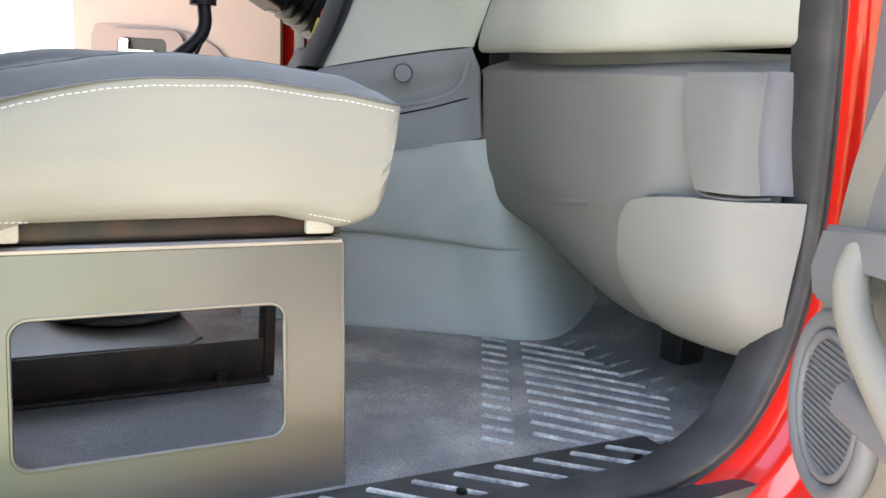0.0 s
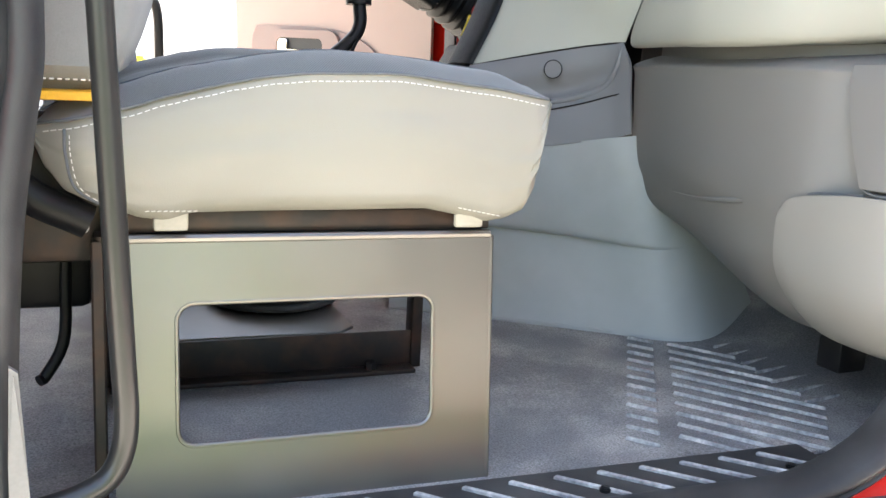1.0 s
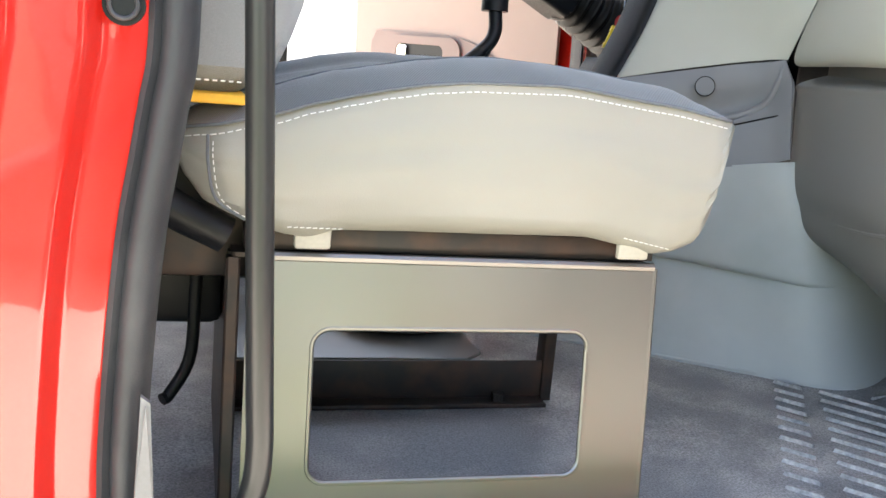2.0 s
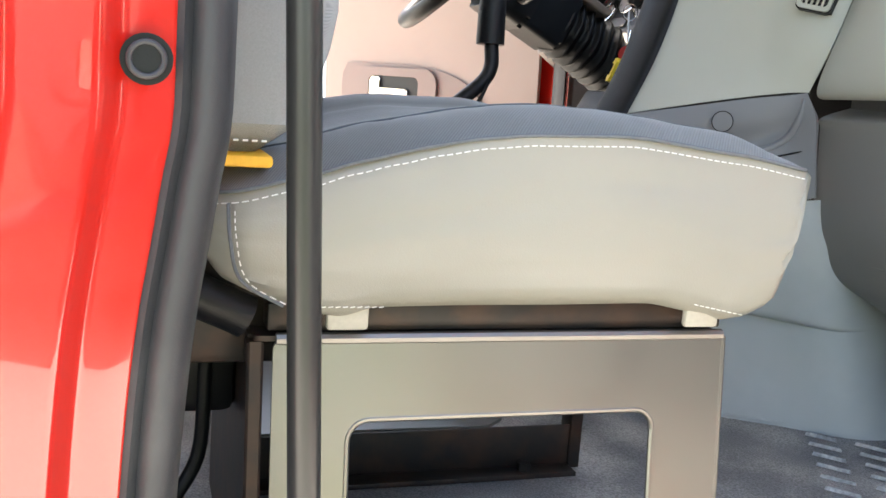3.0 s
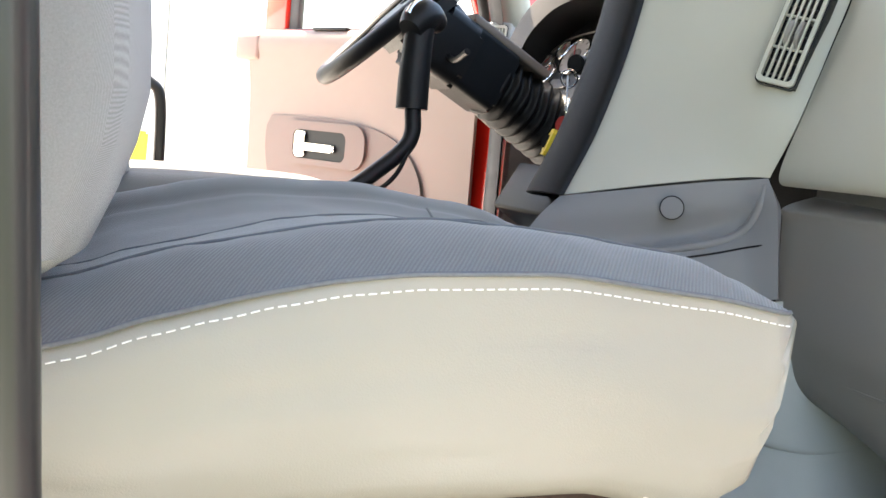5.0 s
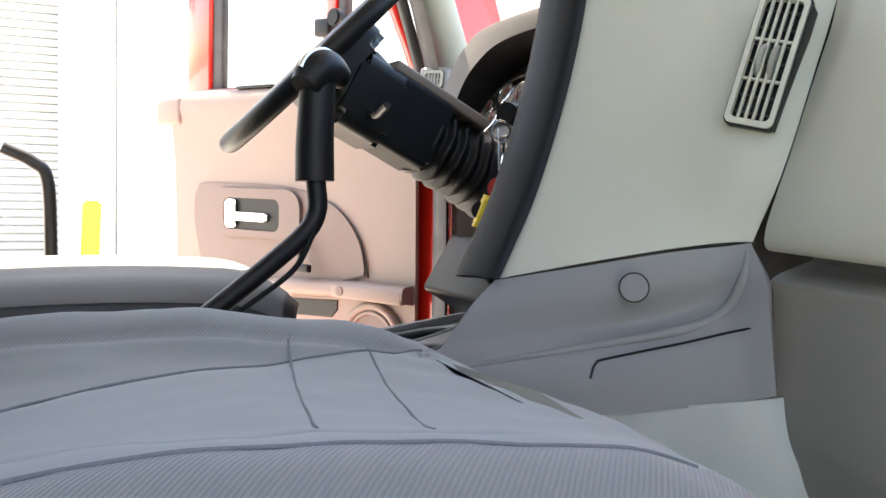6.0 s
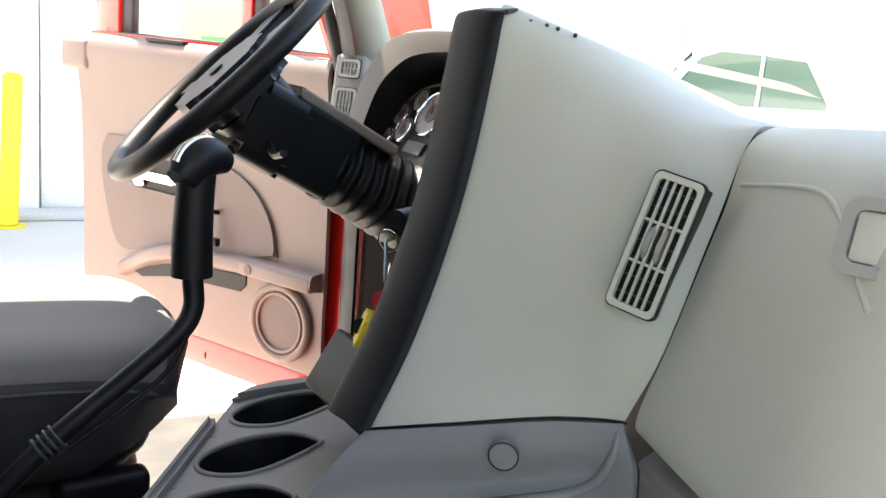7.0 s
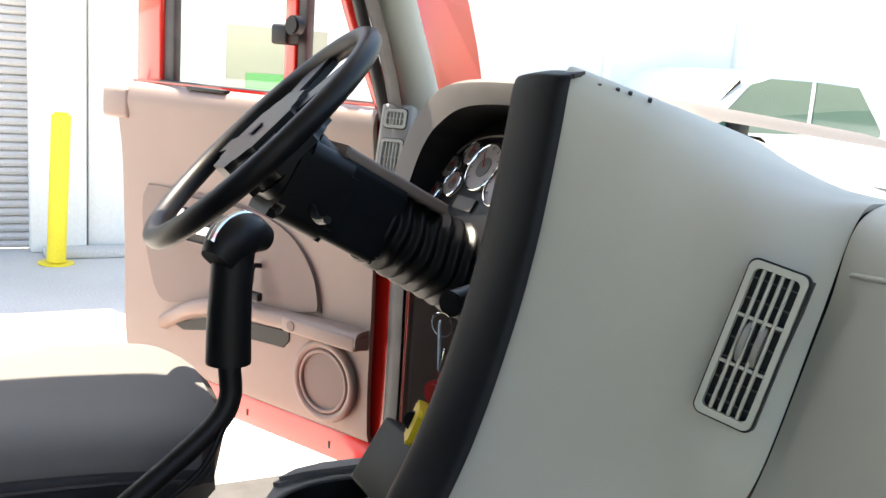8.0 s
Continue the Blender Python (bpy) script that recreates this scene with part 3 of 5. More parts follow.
grid = [[bm.verts.new(top_point(x, insert_edge(x, False) + (insert_edge(x, True) - insert_edge(x, False)) * k / 40, 0.0016 * min(1, k / 3, (40 - k) / 3))) for k in range(41)] for x in cushion_x(70)[3:-1]]
bridge(bm, grid, False)
insert = part("cushion_insert", bm, M_FABRIC_MID, seat, "paler grey cloth centre insert", angle=80)
for far in (False, True):
    bm = bmesh.new()
    tube(bm, [top_point(x, insert_edge(x, far), 0.0005) for x in cushion_x(40)[3:-5]], 0.0009, 80, 6)
    part("seam", bm, M_SEAM, top)
for x0 in (0.405, 0.455):
    bm = bmesh.new()
    tube(bm, [top_point(x0 - 0.09 * (0.72 - f), f, 0.0012) for f in [0.26 + 0.05 * k for k in range(11)]], 0.0010, 40, 6)
    part("seam", bm, M_SEAM, insert)
bm = bmesh.new()
pts = [(x, Y0 + inset(x) - 0.002, lin(x, SEAM) + 0.001) for x in cushion_x(40)]
tube(bm, pts, 0.0016, 90, 8)
part("piping", bm, M_SEAM, seat)
for k in range(74):
    x = 0.040 + k * 0.00632
    a = Vector((x, Y0 + inset(x) - 0.0070, lin(x, SEAM) - 0.0062))
    b = Vector((x + 0.0042, Y0 + inset(x + 0.0042) - 0.0070, lin(x + 0.0042, SEAM) - 0.0062))
    part("stitch", cyl(bmesh.new(), a, b, 0.00045, seg=6), M_STITCH, cushion)
bm = bmesh.new()
SIDE_SEAM = cat([(0.057, 0.843, 1.290), (0.058, 0.833, 1.268), (0.066, 0.832, 1.240), (0.095, 0.834, 1.222)], 15)
tube(bm, SIDE_SEAM, 0.0013, 20, 6)
part("seam", bm, M_SEAM, cushion)
for a, b in zip(SIDE_SEAM[1:-1], SIDE_SEAM[2:]):
    a, b = a + Vector((0.004, -0.0015, 0)), b + Vector((0.004, -0.0015, 0))
    part("stitch", cyl(bmesh.new(), a, a.lerp(b, 0.6), 0.00045, seg=6), M_STITCH, cushion)
for k in range(9):
    a = Vector((0.122 + 0.0052 * k, 0.8400, 1.2195))
    part("stitch", cyl(bmesh.new(), a, a + Vector((0.0034, 0, 0.0004)), 0.0004, seg=6), M_STITCH, cushion)
    a = Vector((0.420 + 0.0052 * k, 0.8400, 1.2215 - 0.0010 * k))
    part("stitch", cyl(bmesh.new(), a, a + Vector((0.0034, 0, -0.0006)), 0.0004, seg=6), M_STITCH, cushion)
for x0 in (0.130, 0.424):
    bm = boxm((x0, 0.856, 1.198), (x0 + 0.031, 0.864, 1.222), 0.003)
    part("clip", bm, M_CLIP, seat, "beige fabric hook over the rail")
part("rail", boxm((0.09, 0.875, 1.193), (0.47, 0.905, 1.214), 0.002), M_RAIL, seat)
part("rail", boxm((0.09, 1.21, 1.193), (0.47, 1.24, 1.214), 0.002), M_RAIL, seat)
part("pan", boxm((0.07, 0.90, 1.214), (0.46, 1.28, 1.226), 0.004), M_RAIL, seat)
# backrest
bm = bmesh.new()
rings = []
for j in range(26):
    f = j / 25
    z = 1.316 + 0.68 * f
    lean_x = 0.052 + 0.10 * f - 0.42 * f * f
    half = 0.245 - 0.05 * f * f
    thick = 0.055 + 0.025 * math.sin(math.pi * min(1, f * 1.6) * 0.5) - 0.03 * f
    if j == 0 or j == 25:
        half, thick = half - 0.03, thick * 0.5
    rings.append([bm.verts.new((lean_x + thick * math.copysign(abs(math.cos(a)) ** 0.4, math.cos(a)) * (1.42 - 0.52 * max(0.0, 1 - f / 0.16) ** 1.4 if math.cos(a) > 0 else 0.7),
                                1.094 + half * math.copysign(abs(math.sin(a)) ** 0.45, math.sin(a)), z)) for a in [2 * math.pi * k / 40 for k in range(40)]])
bridge(bm, rings, True)
bm.faces.new(rings[0])
bm.faces.new(rings[-1][::-1])
back = part("backrest", bm, M_BACKREST, seat, "grey cloth backrest")
for k in range(9):
    part("stitch", cyl(bmesh.new(), (0.028 + k * 0.0062, 0.847, 1.332), (0.0315 + k * 0.0062, 0.847, 1.332), 0.0007, seg=6), M_STITCH, back)
part("label_tab", boxm((0.02, 0.845, 1.314), (0.086, 0.905, 1.3225), 0.003), M_AMBER, seat, "amber plastic belt guide")
bm = bmesh.new()
tube(bm, [(0.015, 0.885, 1.33), (0.000, 0.872, 1.28), (0.02, 0.868, 1.235), (0.075, 0.872, 1.205)], 0.016, 24, 12)
part("hinge_cover", bm, M_BLACK, seat, "black plastic hinge cover")
part("hinge_plate", boxm((-0.05, 0.90, 1.16), (0.11, 0.92, 1.30), 0.01), M_RAIL, seat)
part("under_frame", boxm((-0.12, 0.96, 1.10), (0.078, 1.26, 1.215), 0.01), M_BLACK, seat, "black underseat frame")
for p in ((0.07, 1.197), (0.035, 1.215)):
    part("bolt", cyl(bmesh.new(), (p[0], 0.900, p[1]), (p[0], 0.888, p[1]), 0.006, seg=10), M_SHUTTER, seat)
bm = bmesh.new()
tube(bm, [(0.056, 0.96, 1.18), (0.053, 0.96, 1.14), (0.050, 0.96, 1.07), (0.033, 0.955, 1.035), (0.026, 0.95, 1.03)], 0.006, 20, 10)
lever = part("lever", bm, M_BLACK, seat, "black bent adjuster lever")

# grab handle
grab = thing("grab_handle", "black vertical tube grab handle inside the doorway", "grab handle")
bm = bmesh.new()
tube(bm, [(0.045, 0.765, 2.05), (0.062, 0.765, 1.72), (0.0765, 0.765, 1.42), (0.0845, 0.765, 1.25), (0.0905, 0.765, 1.12), (0.0925, 0.765, 1.075), (0.090, 0.765, 1.045), (0.080, 0.764, 1.022), (0.060, 0.762, 1.010), (0.03, 0.760, 1.003), (-0.02, 0.758, 0.996)], 0.0101, 80, 18)
part("tube", bm, M_POLE, grab)
part("foot_plate", boxm((-0.026, 0.740, 0.975), (-0.018, 0.776, 1.017), 0.003), M_POLE, grab)
bracket = thing("pillar_bracket", "scuffed grey plastic trim end beside the seal", "trim", Matrix.Translation((0.0, 0.022, 0.003)))
part("blade", prism(bmesh.new(), [(0.004, 0.93), (0.017, 0.93), (0.019, 1.03), (0.014, 1.125), (0.008, 1.13), (0.005, 1.05)], "y", 0.700, 0.712, 0.003), M_PLATE, bracket)

# ---------------------------------------------------------------- dashboard
dash = thing("dashboard", "pale grey-green moulded plastic truck dashboard", "dashboard")
WING = [
    [(0.742, 1.484, 1.357), (0.820, 1.420, 1.380), (0.885, 1.370, 1.397), (0.920, 1.335, 1.405), (0.939, 1.316, 1.407)],
    [(0.808, 1.498, 1.475), (0.860, 1.440, 1.475), (0.900, 1.380, 1.480), (0.924, 1.326, 1.485), (0.948, 1.288, 1.485)],
    [(0.857, 1.511, 1.600), (0.897, 1.450, 1.600), (0.930, 1.392, 1.600), (0.955, 1.325, 1.595), (1.000, 1.298, 1.600)],
    [(0.886, 1.522, 1.700), (0.928, 1.465, 1.700), (0.965, 1.410, 1.688), (0.998, 1.345, 1.678), (1.048, 1.312, 1.686)],
    [(0.903, 1.532, 1.780), (0.962, 1.485, 1.758), (1.018, 1.430, 1.724), (1.060, 1.372, 1.702), (1.092, 1.318, 1.697)],
    [(0.960, 1.550, 1.786), (1.060, 1.500, 1.750), (1.130, 1.450, 1.714), (1.170, 1.390, 1.694), (1.190, 1.330, 1.690)],
    [(1.300, 1.580, 1.680), (1.400, 1.530, 1.660), (1.450, 1.470, 1.650), (1.480, 1.400, 1.645), (1.500, 1.340, 1.640)],
]


def rake(z):
    """How much the wing's edge leans out towards the driver with height."""
    return 0.017 * min(1.0, max(0.0, (z - 1.36) / 0.34))


WING = [[(x - rake(z) * max(0.0, 1 - 0.5 * k) * (1 - 0.4 * (j > 4)), y, z) for k, (x, y, z) in enumerate(r)] for j, r in enumerate(WING)]
part("wing_panel", patch(WING, 60, 72, 0.006), M_DASH, dash, "pale grey-green side panel")
PAD = [
    [(0.985, 1.296, 1.402), (0.930, 1.130, 1.402), (0.910, 1.030, 1.402), (0.925, 0.930, 1.406), (0.960, 0.840, 1.412), (0.985, 0.706, 1.422)],
    [(0.938, 1.300, 1.407), (0.880, 1.130, 1.409), (0.858, 1.030, 1.409), (0.876, 0.930, 1.414), (0.922, 0.840, 1.422), (0.955, 0.706, 1.430)],
    [(0.954, 1.286, 1.500), (0.884, 1.130, 1.500), (0.855, 1.030, 1.500), (0.866, 0.930, 1.500), (0.905, 0.840, 1.500), (0.950, 0.706, 1.500)],
    [(1.005, 1.296, 1.610), (0.915, 1.140, 1.625), (0.872, 1.030, 1.635), (0.876, 0.930, 1.640), (0.915, 0.840, 1.640), (0.955, 0.706, 1.640)],
    [(1.055, 1.310, 1.690), (0.975, 1.160, 1.700), (0.930, 1.040, 1.708), (0.925, 0.930, 1.715), (0.955, 0.840, 1.720), (0.990, 0.706, 1.725)],
    [(1.190, 1.326, 1.689), (1.130, 1.180, 1.704), (1.090, 1.040, 1.712), (1.080, 0.930, 1.722), (1.100, 0.840, 1.735), (1.120, 0.706, 1.738)],
    [(1.500, 1.340, 1.639), (1.500, 1.180, 1.650), (1.500, 1.040, 1.66), (1.500, 0.930, 1.68), (1.500, 0.840, 1.68), (1.500, 0.706, 1.68)],
]
pad = part("passenger_pad", patch(PAD, 80, 80, 0.006), M_DASH, dash, "pale grey-green passenger pad")

# dark backing added behind the wing-to-pad gap so no light shows through
part("pad_gap_backing", tube(bmesh.new(), [(0.955, 1.300, 1.407), (0.968, 1.294, 1.49), (1.018, 1.304, 1.605), (1.066, 1.318, 1.680), (1.13, 1.325, 1.684)], 0.010, 40, 10), M_BLACK, dash)
# unseen box added inside the hollow dash to keep sun off the footwell
part("light_blocker", boxm((1.10, 0.70, 1.12), (1.49, 1.50, 1.60), 0.02), M_BLACK, dash)
def basis(o, u, v):
    u, v = Vector(u).normalized(), Vector(v)
    n = u.cross(v).normalized()
    v = n.cross(u).normalized()
    m = Matrix((u, v, n)).transposed().to_4x4()
    m.translation = o
    return m


# dark bezel round the centre wing
BEZ = [(0.742, 1.484, 1.357), (0.793, 1.494, 1.443), (0.837, 1.505, 1.542), (0.868, 1.515, 1.630), (0.892, 1.525, 1.725), (0.902, 1.531, 1.776), (0.910, 1.534, 1.783), (0.926, 1.539, 1.7860)]
BEZ = [(x - rake(z), y, z) for x, y, z in BEZ]
rows = []
for x, y, z in BEZ:
    rows.append([(x + 0.002, y - 0.008, z + 0.001), (x - 0.006, y - 0.003, z), (x - 0.012, y + 0.024, z), (x - 0.012, y + 0.054, z - 0.003), (x - 0.002, y + 0.072, z - 0.005), (x + 0.018, y + 0.078, z - 0.007), (x + 0.06, y + 0.081, z - 0.009)])
bezel = part("bezel", patch(rows, 26, 60, 0.005), M_BEZEL, dash, "dark grey bezel edging the wing")
part("bezel_foot", boxm((-0.030, -0.036, -0.085), (0.030, 0.046, 0.095), 0.006, 3), M_BLACK, dash, "black end block under the bezel", m=basis((0.806, 1.62, 1.338), (0.86, 0.0, -0.51), (0.51, 0.0, 0.86)))
# face of the wing towards the driver
rows = [[(x + 0.04, y + 0.079, z - 0.01), (x + 0.14, y + 0.18, z - 0.01), (x + 0.30, y + 0.30, z - 0.01)] for x, y, z in BEZ[:7]]
part("switch_face", patch(rows, 12, 24, 0.005), M_BLACK, dash, "black switch panel")
for k in range(6):
    part("switch", boxm((0.955 + 0.02 * (k % 2), 1.640 + 0.03 * (k % 2), 1.50 + k * 0.028), (0.972 + 0.02 * (k % 2), 1.665 + 0.03 * (k % 2), 1.522 + k * 0.028), 0.003), M_BLACK, dash)


def vent(name, m, w, h, bars, cross, vanes, parent, label):
    v = new(name)
    v.parent = parent
    v.matrix_basis = m
    v["label"] = label
    o, i = rounded(-w / 2 - 0.005, -h / 2 - 0.006, w / 2 + 0.005, h / 2 + 0.006, 0.007), rounded(-w / 2, -h / 2, w / 2, h / 2, 0.005)
    part("frame", plate_with_hole(bmesh.new(), o, i, lambda a, b, c: (a, b, 0.005 - c), 0.008), M_DASH, v, angle=30)
    part("shadow_gap", plate_with_hole(bmesh.new(), rounded(-w / 2 - 0.0068, -h / 2 - 0.0078, w / 2 + 0.0068, h / 2 + 0.0078, 0.008), o, lambda a, b, c: (a, b, 0.0012 - c), 0.008), M_BLACK, v, angle=30)
    part("duct", boxm((-w / 2 - 0.004, -h / 2 - 0.004, -0.034), (w / 2 + 0.004, h / 2 + 0.004, -0.012)), M_BLACK, v)
    for k in range(bars):
        x = -w / 2 + w * (k + 1) / (bars + 1)
        part("bar", boxm((x - 0.0014, -h / 2, -0.0005), (x + 0.0014, h / 2, 0.0045), 0.0008, 1), M_DASH, v)
    for k in range(cross):
        y = -h / 2 + h * (k + 1) / (cross + 1)
        part("cross_bar", boxm((-w / 2, y - 0.0014, -0.002), (w / 2, y + 0.0014, 0.003), 0.0006, 1), M_DASH, v)
    for k in range(vanes):
        y = -h / 2 + h * (k + 0.5) / vanes
        part("vane", boxm((-w / 2, y - 0.0006, -0.0125), (w / 2, y + 0.0006, -0.005), 0.0002, 1), M_VANE, v)
    return v


VO = Vector((0.950, 1.316, 1.5835))
vm = basis(VO + Vector((-0.009, -0.006, 0.0)), (0.020, -0.036, -0.008), (0.035, -0.006, 0.122))
side_vent = vent("vent", vm, 0.038, 0.121, 4, 2, 7, dash, "slatted pale air vent with a thumbwheel")
for s in (-0.006, 0.006):
    bm = cyl(bmesh.new(), (s - 0.0025, 0, -0.006), (s + 0.0025, 0, -0.006), 0.018, seg=36, bevel=0.001)
    part("thumbwheel", bm, M_KNEE_PALE, side_vent)

# grey centre side, from the wing down to the tunnel cover
SIDE = [
    [(0.744, 1.482, 1.353), (0.820, 1.421, 1.376), (0.885, 1.371, 1.393), (0.920, 1.337, 1.401), (0.938, 1.316, 1.403)],
    [(0.715, 1.486, 1.325), (0.806, 1.428, 1.345), (0.878, 1.374, 1.362), (0.916, 1.340, 1.372), (0.936, 1.298, 1.385)],
    [(0.690, 1.492, 1.290), (0.792, 1.440, 1.305), (0.878, 1.388, 1.322), (0.922, 1.340, 1.345), (0.935, 1.286, 1.368)],
    [(0.665, 1.490, 1.255), (0.778, 1.424, 1.272), (0.868, 1.366, 1.290), (0.918, 1.318, 1.310), (0.936, 1.282, 1.330)],
    [(0.640, 1.500, 1.200), (0.772, 1.420, 1.220), (0.864, 1.358, 1.235), (0.918, 1.308, 1.250), (0.940, 1.275, 1.262)],
]
part("centre_side", patch(SIDE, 50, 50, 0.006), M_GREY, dash, "mid grey lower centre side")
bm = cyl(bmesh.new(), (0.850, 1.385, 1.358), (0.842, 1.376, 1.3575), 0.0145, seg=32, bevel=0.001)
plug = part("plug", bm, M_GREY, dash, "round blanking plug")
part("rim", torus(bmesh.new(), (0.8425, 1.3765, 1.3575), (0.66, 0.75, 0.04), 0.0148, 0.0007, 36, 6), M_BLACK, plug)
bm = bmesh.new()
tube(bm, [(0.8062, 1.3946, 1.2640), (0.8122, 1.3946, 1.2790), (0.8246, 1.3884, 1.2850), (0.8850, 1.3467, 1.3043), (0.9150, 1.3135, 1.3190), (0.9330, 1.2830, 1.3290)], 0.0014, 50, 6)
part("seam", bm, M_BLACK, dash)
bm = bmesh.new()
tube(bm, [(0.742, 1.480, 1.3555), (0.820, 1.418, 1.3785), (0.885, 1.368, 1.3955), (0.920, 1.333, 1.4035), (0.939, 1.313, 1.4055)], 0.0012, 50, 6)
part("seam", bm, M_BLACK, dash)
bm = bmesh.new()
tube(bm, [(0.6853, 1.4745, 1.2655), (0.7245, 1.4545, 1.2745), (0.8229, 1.4025, 1.2960), (0.8950, 1.3520, 1.3180), (0.9195, 1.3275, 1.3390), (0.9248, 1.3120, 1.3710), (0.9300, 1.3128, 1.3980)], 0.0050, 60, 10, radii=[0.001, 0.003, 0.005, 0.006, 0.006, 0.005, 0.003])
part("moulded_lip", bm, M_GREY, dash)
bm = bmesh.new()
tube(bm, [(1.0055, 1.2775, 1.6460), (0.9483, 1.1756, 1.6624), (0.9225, 1.1260, 1.6661), (0.9016, 1.0930, 1.6562), (0.8772, 1.0573, 1.6295), (0.8648, 1.0326, 1.6064)], 0.0022, 60, 8)
part("moulded_line", bm, M_DASH, pad)
latch_m = basis((0.8805, 1.040, 1.650), (0.30, -0.95, 0.0), (0.25, 0.08, 0.96))
o, i = rounded(-0.030, -0.026, 0.030, 0.026, 0.012), rounded(-0.022, -0.018, 0.022, 0.018, 0.008)
latch = part("latch", plate_with_hole(bmesh.new(), o, i, lambda a, c, d: (a, c, 0.004 - d), 0.008), M_KNEE_PALE, pad, "pale glovebox latch", m=latch_m)
part("latch_paddle", boxm((-0.021, -0.017, -0.004), (0.021, 0.017, 0.0015), 0.002), M_DASH, latch)
for p in ((0.9207, 1.5211, 1.7775), (0.9362, 1.5121, 1.7746), (0.9467, 1.5062, 1.7723), (0.9632, 1.4963, 1.7673)):
    part("stud", cyl(bmesh.new(), p, (p[0] - 0.0005, p[1] - 0.0015, p[2] + 0.0035), 0.0022, seg=8), M_BLACK, dash)
TUNNEL = [
    [(0.62, 1.525, 1.190), (0.780, 1.424, 1.225), (0.866, 1.362, 1.238), (0.930, 1.292, 1.255), (1.010, 1.270, 1.262)],
    [(0.63, 1.510, 1.140), (0.790, 1.412, 1.160), (0.885, 1.338, 1.165), (0.965, 1.262, 1.170), (1.060, 1.250, 1.170)],
    [(0.63, 1.505, 1.095), (0.800, 1.400, 1.095), (0.905, 1.312, 1.090), (0.992, 1.240, 1.085), (1.120, 1.245, 1.085)],
    [(0.63, 1.520, 1.080), (0.800, 1.413, 1.080), (0.913, 1.322, 1.076), (1.000, 1.238, 1.070), (1.140, 1.245, 1.070)],
    [(0.62, 1.500, 0.925), (0.772, 1.392, 0.925), (0.920, 1.280, 0.925), (1.050, 1.186, 0.925), (1.245, 1.262, 0.925)],
]
cover = thing("tunnel_cover", "scuffed grey-green engine tunnel cover rising from the floor", "tunnel cover")
part("shell", patch(TUNNEL, 60, 80, 0.006), M_TUNNEL, cover)
part("moulded_line", tube(bmesh.new(), [(x - 0.001, y - 0.002, z + 0.008) for x, y, z in TUNNEL[3][:4]], 0.004, 40, 8, radii=[0.003, 0.005, 0.004, 0.001]), M_TUNNEL, cover)
part("floor_lip", tube(bmesh.new(), [(x, y - 0.003, z + 0.006) for x, y, z in TUNNEL[4][:4]], 0.004, 40, 8), M_TUNNEL, cover)
KNEE = [
    [(1.020, 1.296, 1.395), (0.970, 1.100, 1.395), (0.955, 0.970, 1.395), (0.950, 0.885, 1.396), (0.962, 0.815, 1.400), (0.985, 0.706, 1.405)],
    [(0.952, 1.298, 1.374), (0.912, 1.100, 1.377), (0.893, 0.970, 1.380), (0.884, 0.885, 1.381), (0.900, 0.815, 1.382), (0.985, 0.706, 1.386)],
    [(0.950, 1.297, 1.355), (0.907, 1.100, 1.357), (0.887, 0.970, 1.360), (0.877, 0.885, 1.361), (0.894, 0.815, 1.362), (0.985, 0.706, 1.366)],
    [(0.953, 1.294, 1.290), (0.908, 1.100, 1.290), (0.886, 0.970, 1.290), (0.875, 0.882, 1.290), (0.890, 0.815, 1.290), (0.972, 0.706, 1.290)],
    [(0.955, 1.292, 1.235), (0.908, 1.100, 1.228), (0.884, 0.970, 1.222), (0.874, 0.875, 1.222), (0.886, 0.815, 1.225), (0.960, 0.706, 1.230)],
    [(0.962, 1.285, 1.200), (0.922, 1.100, 1.188), (0.893, 0.970, 1.184), (0.882, 0.880, 1.184), (0.892, 0.815, 1.184), (0.946, 0.706, 1.184)],
    [(0.985, 1.262, 1.145), (0.950, 1.100, 1.130), (0.912, 0.970, 1.120), (0.900, 0.890, 1.120), (0.902, 0.815, 1.120), (0.930, 0.706, 1.120)],
    [(1.090, 1.190, 1.090), (1.020, 1.060, 1.058), (0.985, 0.950, 1.043), (0.974, 0.885, 1.044), (0.972, 0.815, 1.048), (0.985, 0.706, 1.060)],
    [(1.220, 1.180, 1.085), (1.150, 1.060, 1.045), (1.110, 0.950, 1.025), (1.095, 0.885, 1.026), (1.090, 0.815, 1.030), (1.090, 0.706, 1.045)],
]
knee = thing("knee_panel", "warm grey moulded knee panel under the dashboard", "dashboard panel")
part("shell", patch(KNEE, 90, 90, 0.006), M_KNEE, knee)
GLOVE = [[(x - 0.002, y, z) for x, y, z in r] for r in (
    [(0.902, 0.808, 1.381), (0.905, 0.780, 1.382), (0.911, 0.750, 1.383), (0.922, 0.736, 1.384), (0.938, 0.730, 1.385)],
    [(0.894, 0.803, 1.358), (0.897, 0.773, 1.358), (0.902, 0.743, 1.359), (0.910, 0.729, 1.359), (0.926, 0.724, 1.360)],
    [(0.890, 0.786, 1.300), (0.892, 0.762, 1.300), (0.898, 0.737, 1.300), (0.906, 0.725, 1.300), (0.922, 0.720, 1.300)],
    [(0.888, 0.765, 1.248), (0.890, 0.748, 1.248), (0.898, 0.726, 1.248), (0.908, 0.714, 1.248), (0.922, 0.709, 1.248)])]
part("glove_cover", patch(GLOVE, 36, 30, 0.008), M_KNEE, knee, "small grey glove cover")
